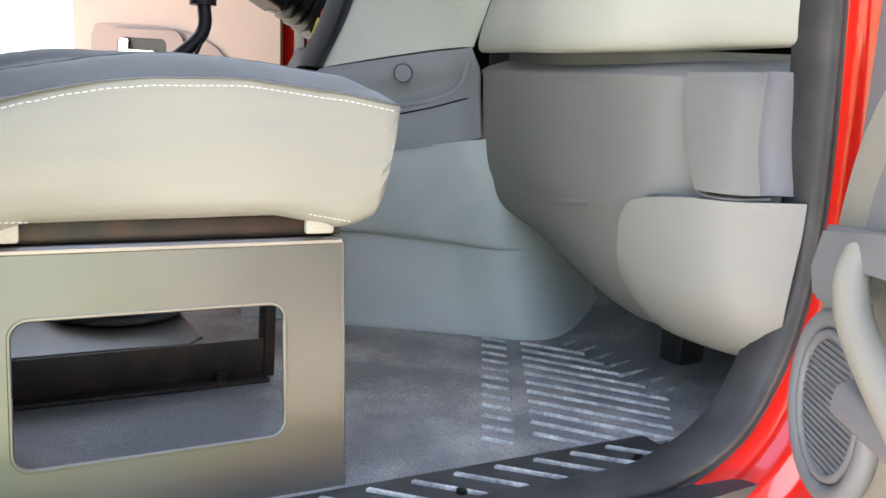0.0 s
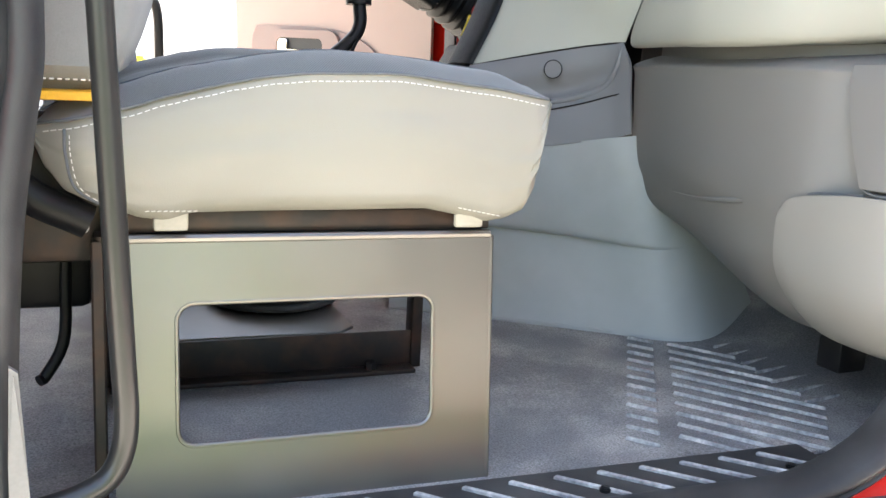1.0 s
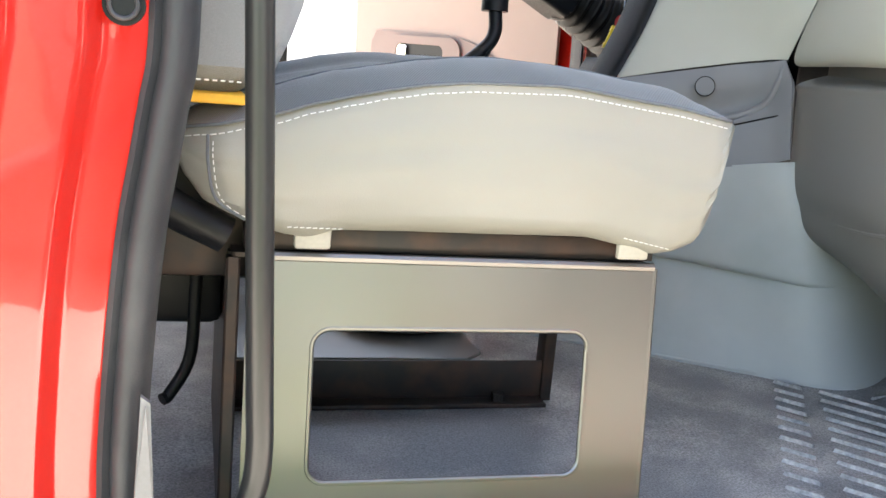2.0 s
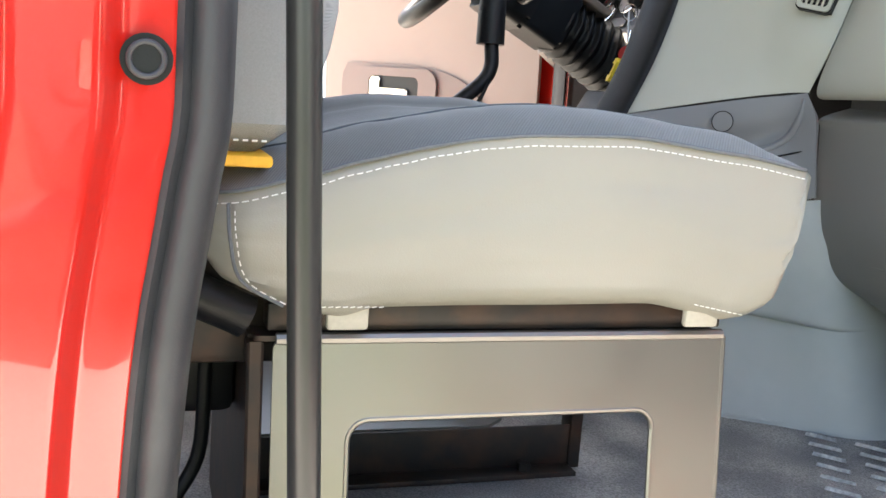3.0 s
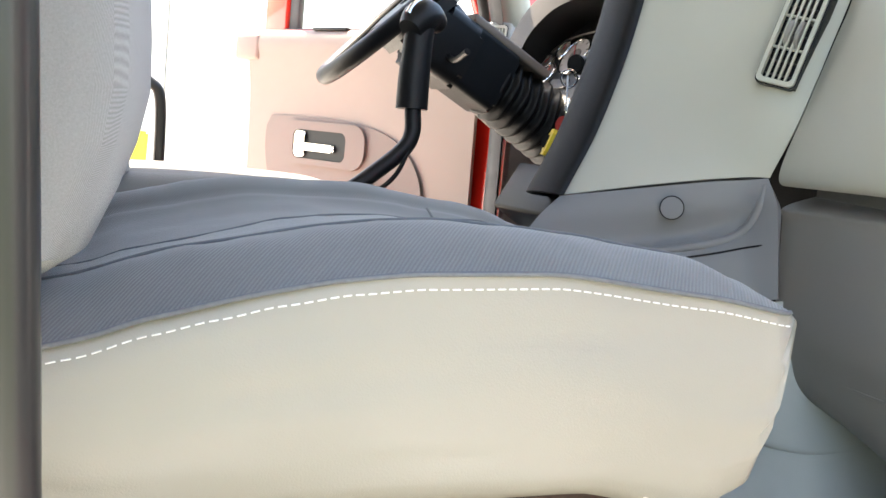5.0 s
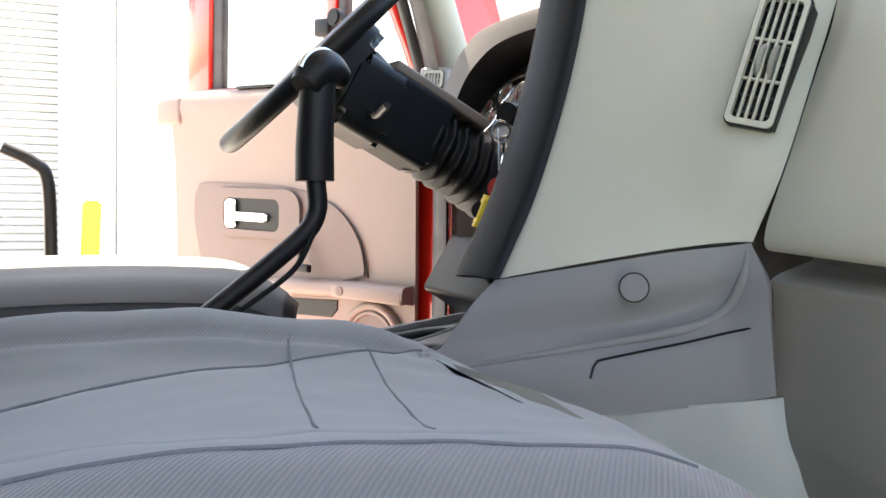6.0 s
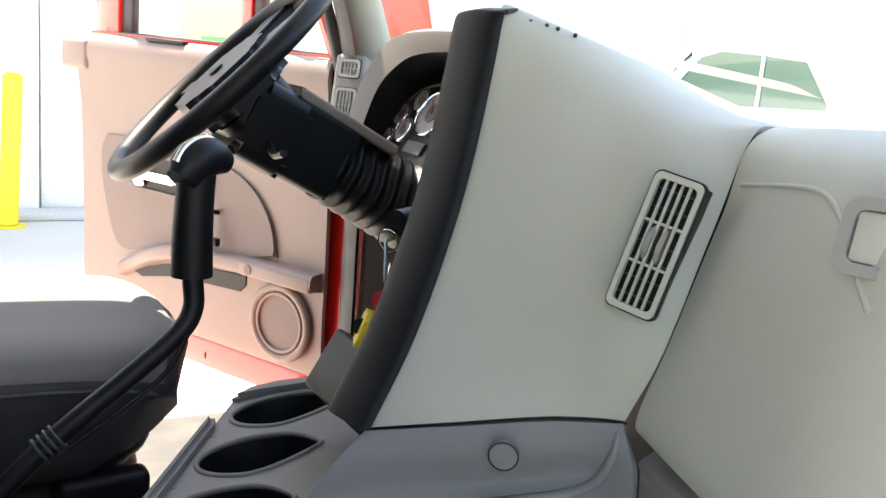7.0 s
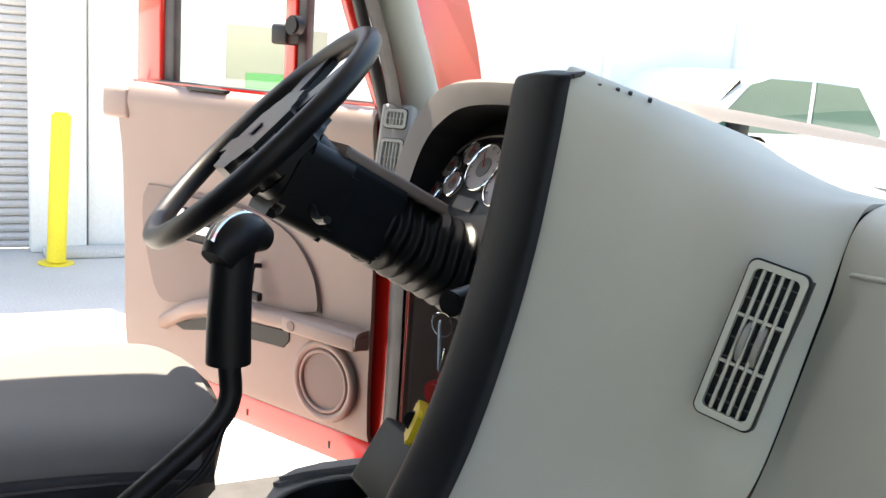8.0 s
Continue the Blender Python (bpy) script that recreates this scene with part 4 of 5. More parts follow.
# receding scoop beside the glove cover; mid grey plastic stands in for its shade
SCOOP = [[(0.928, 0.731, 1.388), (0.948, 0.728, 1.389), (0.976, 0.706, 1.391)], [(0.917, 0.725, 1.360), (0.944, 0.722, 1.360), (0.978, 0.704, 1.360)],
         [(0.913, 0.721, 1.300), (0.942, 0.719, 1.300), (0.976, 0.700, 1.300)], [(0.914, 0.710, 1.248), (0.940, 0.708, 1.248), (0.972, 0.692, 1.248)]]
part("scoop", patch(SCOOP, 20, 24, 0.006), M_GREY, knee, "finger scoop, its shade put in as darker grey")
# lower cover: paler plastic than the shell stands in for the light on it
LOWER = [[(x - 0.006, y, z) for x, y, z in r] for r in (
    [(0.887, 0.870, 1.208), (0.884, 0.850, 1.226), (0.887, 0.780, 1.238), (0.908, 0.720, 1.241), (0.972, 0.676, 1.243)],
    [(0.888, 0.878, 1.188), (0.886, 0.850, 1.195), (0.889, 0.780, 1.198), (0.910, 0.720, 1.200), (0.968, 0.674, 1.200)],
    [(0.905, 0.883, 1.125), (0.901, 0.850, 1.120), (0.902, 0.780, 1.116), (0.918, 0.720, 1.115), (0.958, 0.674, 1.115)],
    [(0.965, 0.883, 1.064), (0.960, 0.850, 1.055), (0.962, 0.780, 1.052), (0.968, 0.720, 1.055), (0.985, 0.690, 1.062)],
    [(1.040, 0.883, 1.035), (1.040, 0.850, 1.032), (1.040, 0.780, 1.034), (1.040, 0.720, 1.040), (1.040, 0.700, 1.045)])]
part("lower_cover", patch(LOWER, 44, 40, 0.008), M_KNEE_PALE, knee, "lower kick cover, its brighter light put in as paler grey")
for pts in ([(0.8985, 0.8105, 1.3800), (0.8905, 0.8055, 1.3580), (0.8870, 0.7885, 1.3000), (0.8850, 0.7700, 1.2580), (0.8850, 0.7560, 1.2440), (0.8960, 0.7200, 1.2430), (0.9350, 0.7000, 1.2450)],
            [(0.8820, 0.7600, 1.2405), (0.8785, 0.8300, 1.2325), (0.8790, 0.8610, 1.2220), (0.8805, 0.8735, 1.2060), (0.8825, 0.8805, 1.1800), (0.8985, 0.8850, 1.1220), (0.9560, 0.8850, 1.0660)]):
    bm = bmesh.new()
    tube(bm, pts, 0.0019, 70, 6)
    part("seam", bm, M_SEAM, knee)
part("top_recess", patch([[(x + 0.016, y, z) for x, y, _ in ((0.985, 1.292, 0), (0.930, 1.130, 0), (0.912, 1.030, 0), (0.925, 0.930, 0), (0.958, 0.840, 0), (0.985, 0.712, 0))] for z in (1.362, 1.385, 1.412)], 40, 6, 0.004), M_KNEE, knee, "grey recess under the passenger pad")
bm = bmesh.new()
tube(bm, [(0.9478, 1.1950, 1.1850), (0.9192, 1.0842, 1.1885), (0.8900, 0.9800, 1.2010), (0.8850, 0.9100, 1.2120)], 0.004, 40, 8, radii=[0.001, 0.003, 0.0045, 0.003])
part("moulded_line", bm, M_KNEE, knee)
part("bracket", boxm((1.0, 0.86, 0.985), (1.05, 0.90, 1.03), 0.004), M_BLACK, knee)

# ---------------------------------------------------------------- driver side of the dash
cluster = thing("instrument_cluster", "brown hooded instrument cluster with round chrome-ringed dials", "instrument cluster")


def arch(y0, y1, z0, z1, n=40):
    """An arched outline, open at its foot, as (y, z)."""
    pts = [(y1, z0), (y1 - 0.015, (z0 + z1) / 2 + 0.03), (y1 - 0.07, z1 - 0.03), (y1 - 0.16, z1), ((y0 + y1) / 2, z1 + 0.008), (y0 + 0.1, z1), (y0, z1 - 0.02)]
    return cat([(0, a, b) for a, b in pts], n)


def hood_x(z):
    """The hood's raked front edge."""
    return 1.102 + 0.24 * (z - 1.60)


o = arch(1.60, 2.385, 1.48, 1.768)
i1 = arch(1.64, 2.325, 1.48, 1.728)
i2 = arch(1.66, 2.335, 1.48, 1.715)
rows = [[(1.5, p.y, p.z - 0.03) for p in o], [(hood_x(p.z) + 0.02, p.y, p.z) for p in o], [(hood_x(p.z) + 0.002, p.y - 0.004, p.z - 0.006) for p in o],
        [(hood_x(p.z), p.y - 0.010, p.z - 0.013) for p in o], [(hood_x(p.z) + 0.012, p.y, p.z) for p in i1]]
bm = bmesh.new()
vs = [[bm.verts.new(p) for p in r] for r in rows]
bridge(bm, vs, False)
part("hood", bm, M_BROWN, cluster, "brown moulded hood", angle=50)
bm = bmesh.new()
vs = [[bm.verts.new(p) for p in r] for r in ([(hood_x(p.z) + 0.012, p.y, p.z) for p in i1], [(1.215 + 0.577 * (p.z - 1.621), p.y, p.z) for p in i2])]
bridge(bm, vs, False)
part("hood_lining", bm, M_BLACK, cluster, "black hood lining", angle=60)
DIALS = basis((1.192, 2.20, 1.621), (0, -1, 0), (0.5, 0.0, 0.866))
part("face", boxm((-0.16, -0.17, -0.022), (0.56, 0.13, -0.006), 0.004), M_BLACK, cluster, m=DIALS)
part("face_rim", tube(bmesh.new(), [(-0.150, -0.10, -0.004), (-0.140, -0.03, -0.004), (-0.100, 0.035, -0.004), (-0.03, 0.062, -0.004), (0.10, 0.070, -0.004), (0.3, 0.07, -0.004)], 0.003, 40, 8), M_BROWN, cluster, m=DIALS)
for u, v, r in ((0.001, 0.0, 0.046), (-0.062, 0.020, 0.024), (-0.107, -0.014, 0.024), (-0.069, -0.044, 0.025), (-0.120, -0.068, 0.022), (0.083, -0.019, 0.044), (0.17, 0.0, 0.024)):
    dial = part("dial", cyl(bmesh.new(), (u, v, -0.006), (u, v, -0.001), r, seg=36), M_DIAL, cluster, m=DIALS)
    part("ring", torus(bmesh.new(), (u, v, 0.0), (0, 0, 1), r, 0.0022, 40, 8), M_CHROME, dial)
    part("dial_centre", cyl(bmesh.new(), (u, v, -0.001), (u, v, 0.0005), r * 0.42, seg=24), M_BROWN, dial)
    a = 2.2 + u * 9
    part("needle", cyl(bmesh.new(), (u, v, 0.001), (u + r * 0.75 * math.cos(a), v + r * 0.75 * math.sin(a), 0.001), 0.0018, 0.0007, seg=6), M_KNOBRED, dial)
    for k in range(9):
        a = radians(-40 + 32.5 * k)
        part("tick", cyl(bmesh.new(), (u + r * 0.76 * math.cos(a), v + r * 0.76 * math.sin(a), 0.0), (u + r * 0.90 * math.cos(a), v + r * 0.90 * math.sin(a), 0.0), 0.0007, seg=4), M_BLACK, dial)
part("column_rim", tube(bmesh.new(), [(-0.18, -0.085, 0.02), (-0.10, -0.098, 0.03), (-0.02, -0.110, 0.03), (0.015, -0.135, 0.03), (0.03, -0.185, 0.03)], 0.006, 40, 10), M_BEZEL, cluster, m=DIALS)
part("display", boxm((-0.03, -0.085, -0.006), (0.035, -0.060, -0.001), 0.002), M_BROWN, cluster, "small dark display", m=DIALS)
lower_dash = thing("driver_lower_dash", "dark lower dash under the steering column", "dashboard panel")
part("panel", patch([[(1.34, 2.52, 1.52), (1.32, 2.3, 1.50), (1.27, 2.0, 1.48), (1.20, 1.70, 1.45)], [(1.34, 2.52, 1.42), (1.31, 2.3, 1.40), (1.26, 2.0, 1.36), (1.18, 1.70, 1.32)], [(1.42, 2.52, 1.30), (1.40, 2.3, 1.24), (1.34, 2.0, 1.20), (1.24, 1.70, 1.15)]], 24, 20, 0.01), M_BLACK, lower_dash)
left_dash = thing("dash_end", "taupe dash end with two slatted vents", "dashboard panel")
END = basis((1.140, 2.480, 1.62), (0.69, -0.72, 0.0), (0.30, 0.0, 1.0))
part("block", boxm((-0.032, -0.14, -0.30), (0.034, 0.092, 0.0), 0.008, 3), M_KNEE_PALE, left_dash, m=END)
vent("vent", END @ Matrix.Translation((0.002, 0.062, 0.0)), 0.036, 0.026, 4, 1, 2, left_dash, "upper slatted vent")
vent("vent", END @ Matrix.Translation((0.002, -0.030, 0.0)), 0.036, 0.090, 4, 2, 5, left_dash, "lower slatted vent")
tagged(part("kick_panel_driver", boxm((1.222, 2.495, 0.86), (1.5, 2.525, 1.56), 0.006), M_DOORTRIM), "taupe kick panel beside the pedals", "panel", kind="structure")

# steering
AX = Vector((-0.70, 0.13, 0.70)).normalized()
HUB = Vector((0.784, 2.165, 1.668))
steer = thing("steering_wheel", "black four-spoke steering wheel with a worn grip", "steering wheel")
part("rim", torus(bmesh.new(), HUB, AX, 0.217, 0.0170, 72, 16), M_BLACK, steer)
m = basis(HUB, Vector((0.0, 1, 0)) - AX * AX.y, AX.cross(Vector((0.0, 1, 0))))
part("hub", prism(bmesh.new(), rounded(-0.095, -0.085, 0.095, 0.080, 0.045), "z", -0.050, 0.010, 0.014, 3), M_BLACK, steer, m=m)
part("hub_shroud", prism(bmesh.new(), rounded(-0.070, -0.065, 0.070, 0.065, 0.04), "z", -0.105, -0.045, 0.012, 3), M_BLACK, steer, m=m)
for sx, up in ((1, True), (-1, True), (1, False), (-1, False)):
    pts = [(sx * 0.08, 0.035), (sx * 0.212, 0.052), (sx * 0.216, 0.010), (sx * 0.08, -0.010)] if up else [(sx * 0.085, -0.040), (sx * 0.145, -0.157), (sx * 0.088, -0.197), (sx * 0.030, -0.075)]
    part("spoke", prism(bmesh.new(), pts, "z", -0.016, 0.002, 0.006, 2), M_BLACK, steer, m=m)
part("emblem", boxm((-0.012, -0.012, 0.011), (0.012, 0.012, 0.014), 0.002), M_BEZEL, steer, m=m)
column = thing("steering_column", "black steering column with a pleated rubber boot", "steering column")
CAX = Vector((-0.889, 0.0, 0.458))
cm = basis((0.770, 2.15, 1.632), (0, 1, 0), CAX.cross(Vector((0, 1, 0))))
part("shroud", prism(bmesh.new(), rounded(-0.070, -0.070, 0.070, 0.065, 0.025), "z", -0.135, -0.040, 0.012, 3), M_BLACK, column, m=cm)
part("column_cover", prism(bmesh.new(), rounded(-0.062, -0.072, 0.062, 0.058, 0.015), "z", -0.228, -0.100, 0.006, 2), M_BEZEL, column, "satin black column cover", m=cm)
part("lower_cover", prism(bmesh.new(), rounded(-0.058, -0.085, 0.058, -0.066, 0.006), "z", -0.30, -0.10, 0.004, 2), M_DOORTRIM, column, "taupe column underside", m=cm)
bm = bmesh.new()
rings = []
for k in range(90):
    f = k / 89
    z = -0.220 - 0.26 * f
    r = 0.064 + 0.012 * f + 0.0058 * math.sin(f * 2 * math.pi * 10 + 0.5)
    rings.append([bm.verts.new((r * 0.95 * math.cos(a), -0.006 + r * 1.0 * math.sin(a), z + 0.005 * math.sin(2 * a + 0.4) + 0.002 * math.sin(5 * a + f * 6))) for a in [2 * math.pi * j / 40 for j in range(40)]])
bridge(bm, rings, True)
part("boot", bm, M_BLACK, column, "pleated black rubber boot", m=cm, angle=80)
bm = bmesh.new()
tube(bm, [(-0.06, 0.02, -0.09), (-0.12, 0.035, -0.085), (-0.19, 0.03, -0.07)], 0.006, 14, 8)
part("stalk", bm, M_BLACK, column, m=cm)

# shifter
shifter = thing("gear_lever", "black bent gear lever with a chunky black grip", "gear lever")
bm = bmesh.new()
tube(bm, [(0.30, 1.70, 0.95), (0.34, 1.705, 1.08), (0.39, 1.712, 1.19), (0.461, 1.719, 1.268), (0.56, 1.728, 1.345), (0.615, 1.734, 1.390), (0.632, 1.738, 1.418), (0.632, 1.742, 1.45), (0.631, 1.746, 1.47)], 0.0125, 60, 14)
part("rod", bm, M_BLACK, shifter)
bm = bmesh.new()
tube(bm, [(0.632, 1.748, 1.455), (0.632, 1.750, 1.50), (0.634, 1.752, 1.55), (0.636, 1.754, 1.585)], 0.024, 20, 24, radii=[0.0245, 0.0238, 0.0225, 0.023])
grip = part("grip", bm, M_BLACK, shifter, "black ribbed grip sleeve")
bm = bmesh.new()
tube(bm, [(0.614, 1.740, 1.570), (0.630, 1.749, 1.588), (0.650, 1.759, 1.595), (0.674, 1.771, 1.588)], 0.02, 26, 20, radii=[0.018, 0.0258, 0.0245, 0.015])
part("knob", bm, M_BLACK, shifter, "angled black knob")
bm = bmesh.new()
tube(bm, [(0.607, 1.736, 1.592), (0.620, 1.743, 1.609), (0.645, 1.756, 1.618), (0.668, 1.768, 1.606)], 0.0045, 20, 8)
part("trigger", bm, M_CHROME, grip, "bright edge of the splitter switch")
bm = bmesh.new()
tube(bm, [(0.47, 1.705, 1.262), (0.55, 1.708, 1.315), (0.60, 1.716, 1.352), (0.628, 1.728, 1.40)], 0.0035, 30, 8)
part("cable", bm, M_BLACK, shifter)
for k in range(4):
    p = Vector((0.462 + k * 0.006, 1.719, 1.269 + k * 0.0048))
    part("tie", torus(bmesh.new(), p, (0.8, 0.07, 0.6), 0.0155, 0.0022, 24, 6), M_RUBBER, shifter)

# cup tray
tray = thing("cup_tray", "dark grey moulded tray with three cup wells", "cup holder")
TR = basis((0.702, 1.717, 1.229), (0.55, 0.835, 0.0), (-0.835, 0.55, -0.24))


def ellipse_cell(u0, u1, v0, v1, cu, cv, ru, rv, n=48):
    """A rectangle and an ellipse inside it, drawn at the same angles."""
    outer, inner = [], []
    for k in range(n):
        a = 2 * math.pi * k / n
        c, s = math.cos(a), math.sin(a)
        t = min((u1 - cu) / c if c > 1e-6 else ((u0 - cu) / c if c < -1e-6 else 9), (v1 - cv) / s if s > 1e-6 else ((v0 - cv) / s if s < -1e-6 else 9))
        outer.append((cu + t * c, cv + t * s))
        inner.append((cu + ru * c * (1 - 0.55 * max(0.0, -s) ** 2) + 0.012 * max(0.0, -s), cv + rv * s))
    return outer, inner


for cu, u0, u1 in ((-0.150, -0.26, -0.075), (0.0, -0.075, 0.075), (0.150, 0.075, 0.235)):
    o, i = ellipse_cell(u0, u1, -0.135, 0.082, cu, -0.012, 0.060, 0.078)
    part("top_plate", plate_with_hole(bmesh.new(), o, i, lambda a, b, c: (a, b, 0.0 - c), 0.010), M_KNEE, tray, m=TR, angle=30)
    part("lip", tube(bmesh.new(), [(u, v, 0.0005) for u, v in i + i[:1]], 0.0035, 49, 8, smooth=False), M_KNEE, tray, m=TR)
    bm = bmesh.new()
    rings = [[bm.verts.new((cu + (u - cu) * f, -0.012 + (v + 0.012) * f, z)) for u, v in i] for f, z in ((1.0, -0.004), (0.95, -0.03), (0.86, -0.068), (0.75, -0.072))]
    bridge(bm, rings, True)
    bm.faces.new(rings[-1])
    part("cup_well", bm, M_BLACK, tray, "black cup well", m=TR)
part("outer_wall", prism(bmesh.new(), [(-0.26, 0.076), (0.10, 0.076), (0.125, 0.082), (0.125, 0.094), (-0.26, 0.094)], "z", -0.14, 0.014, 0.006, 3), M_KNEE, tray, m=TR)
part("end_wall", prism(bmesh.new(), [(0.222, -0.135), (0.246, -0.135), (0.250, 0.020), (0.236, 0.060), (0.205, 0.082), (0.200, 0.070), (0.222, 0.040)], "z", -0.12, 0.012, 0.006, 3), M_KNEE, tray, m=TR)

# knobs and keys by the wing
knobs = thing("brake_knobs", "yellow and red push-pull brake knobs", "knob")
part("stem", cyl(bmesh.new(), (0.835, 1.630, 1.420), (0.785, 1.600, 1.426), 0.010), M_BLACK, knobs)
part("yellow_knob", prism(bmesh.new(), rounded(-0.02, -0.02, 0.02, 0.02, 0.006), "z", 0, 0.014, 0.004, 2), M_YELLOW, knobs, "yellow diamond knob", m=basis((0.785, 1.600, 1.426), (0.4, 0.9, 0), (0.3, -0.1, 0.9)))
part("red_knob", cyl(bmesh.new(), (0.848, 1.624, 1.448), (0.808, 1.604, 1.453), 0.013, seg=20, bevel=0.004), M_KNOBRED, knobs, "dark red knob")
keys = thing("key_ring", "bunch of keys with a pale tag in the ignition", "keys")
part("ring", torus(bmesh.new(), (0.823, 1.620, 1.521), (0.8, 0.5, 0.1), 0.013, 0.0012, 28, 6), M_CHROME, keys)
part("tag", prism(bmesh.new(), rounded(-0.014, -0.03, 0.014, 0.02, 0.005), "z", 0, 0.002, 0.0006, 1), M_TAG, keys, "pale blue plastic key tag", m=basis((0.820, 1.620, 1.504), (0.5, 0.85, 0), (0, 0.1, 1)))
part("key", prism(bmesh.new(), rounded(-0.004, -0.03, 0.004, 0.02, 0.002), "z", 0, 0.002, 0.0005, 1), M_CHROME, keys, m=basis((0.826, 1.624, 1.474), (0.5, 0.85, 0), (0.2, 0.1, 1)))
part("ignition", cyl(bmesh.new(), (0.880, 1.650, 1.543), (0.830, 1.620, 1.543), 0.014, seg=24, bevel=0.002), M_BLACK, keys)

# ---------------------------------------------------------------- driver seat
dseat = thing("air_suspension_seat", "black vinyl driver seat with grey cloth top on suspension base", "seat")


def front_reach(y):
    """The cushion's front swells from its near edge to its middle."""
    return (0.540 + 0.085 * min(1.0, max(0.0, (y - 1.87) / 0.22))) / 0.625


bm = bmesh.new()
rings, top_rows = [], []
for k in range(40):
    f = k / 39
    x = 0.10 + 0.625 * f
    e = max(0.0, (f - 0.80) / 0.20)
    zt = 1.298 + 0.016 * math.sin(math.pi * min(1, f * 0.9 + 0.05)) - 0.040 * e ** 3
    zb = 1.150 + 0.050 * e
    iy = 0.085 * e ** 3
    prof = [(1.885 + iy, zb), (1.868 + iy, zb + 0.04), (1.864 + iy, zt - 0.040), (1.880 + iy, zt - 0.014), (1.94 + iy * 0.6, zt + 0.004), (2.10, zt - 0.006), (2.27 - iy * 0.6, zt + 0.006), (2.335 - iy, zt - 0.012), (2.356 - iy, zt - 0.040), (2.352 - iy, zb + 0.04), (2.335 - iy, zb)]
    pts = [Vector((0.10 + (x - 0.10) * front_reach(p.y), p.y, p.z)) for p in cat([(0, a, b) for a, b in prof], 48)]
    rings.append([bm.verts.new(p) for p in pts])
    top_rows.append([p + Vector((0, 0, 0.0025)) for p in pts[12:36]])
bridge(bm, rings, True)
bm.faces.new(rings[0])
bm.faces.new(rings[-1][::-1])
part("cushion", bm, M_DRIVER, dseat, "black vinyl cushion", angle=60)
part("cushion_top", sheet(top_rows[:-1]), M_DRIVER_TOP, dseat, "dark grey cloth cushion top", angle=70)
bm = bmesh.new()
tube(bm, [(0.10, 1.864, 1.272), (0.4, 1.863, 1.280), (0.54, 1.863, 1.276), (0.600, 1.874, 1.264), (0.632, 1.905, 1.246)], 0.0030, 40, 6)
part("piping", bm, M_RUBBER, dseat)
bm = bmesh.new()
rings = []
for k in range(24):
    f = k / 23
    z = 1.17 - 0.20 * f
    s = 1 - 0.10 * math.sin(math.pi * f) + 0.03 * math.sin(f * 2 * math.pi * 4)
    rings.append([bm.verts.new((0.40 + 0.245 * s * math.copysign(abs(math.cos(a)) ** 0.5, math.cos(a)), 2.10 + 0.21 * s * math.copysign(abs(math.sin(a)) ** 0.5, math.sin(a)), z)) for a in [2 * math.pi * j / 44 for j in range(44)]])
bridge(bm, rings, True)
part("suspension_boot", bm, M_BLACK, dseat, "pleated black suspension boot", angle=70)
part("base", boxm((0.16, 1.92, FLOOR), (0.63, 2.28, 0.985), 0.02, 3), M_BLACK, dseat)
part("control_box", boxm((0.50, 1.868, 1.085), (0.62, 1.91, 1.150), 0.012, 3), M_BLACK, dseat)
bm = bmesh.new()
rings = []
for j in range(24):
    f = j / 23
    z = 1.29 + 0.72 * f
    half = 0.245 - 0.06 * f * f
    thick = 0.075 + 0.02 * math.sin(math.pi * f)
    if j in (0, 23):
        half, thick = half - 0.03, thick * 0.6
    rings.append([bm.verts.new((0.19 - 0.16 * f + thick * math.cos(a) * (1 + 0.5 * abs(math.sin(a)) ** 3 * (math.cos(a) > 0)), 2.11 + half * math.copysign(abs(math.sin(a)) ** 0.5, math.sin(a)), z)) for a in [2 * math.pi * k / 40 for k in range(40)]])
bridge(bm, rings, True)
bm.faces.new(rings[0])
bm.faces.new(rings[-1][::-1])
part("backrest", bm, M_BACKREST, dseat, "grey cloth backrest with side bolsters")
grab2 = thing("grab_handle", "black bent tube grab handle at the driver doorway", "grab handle")
bm = bmesh.new()
tube(bm, [(0.30, 2.52, 1.50), (0.35, 2.51, 1.475), (0.375, 2.51, 1.44), (0.38, 2.51, 1.30), (0.38, 2.51, 1.10), (0.36, 2.51, 1.04)], 0.012, 40, 12)
part("tube", bm, M_POLE, grab2)

# ---------------------------------------------------------------- driver door, swung open
def door_base(hx, hy, deg, mirror):
    """Local frame of a door: x from its hinge to its rear edge, y out of the trim towards the cab, z up."""
    a = radians(deg)
    u = Vector((-math.cos(a), -math.sin(a) if mirror else math.sin(a), 0))
    nrm = Vector((-math.sin(a), math.cos(a) if mirror else -math.cos(a), 0))
    m = Matrix((u, nrm, (0, 0, 1))).transposed().to_4x4()
    m.translation = (hx, hy, 0)
    return m


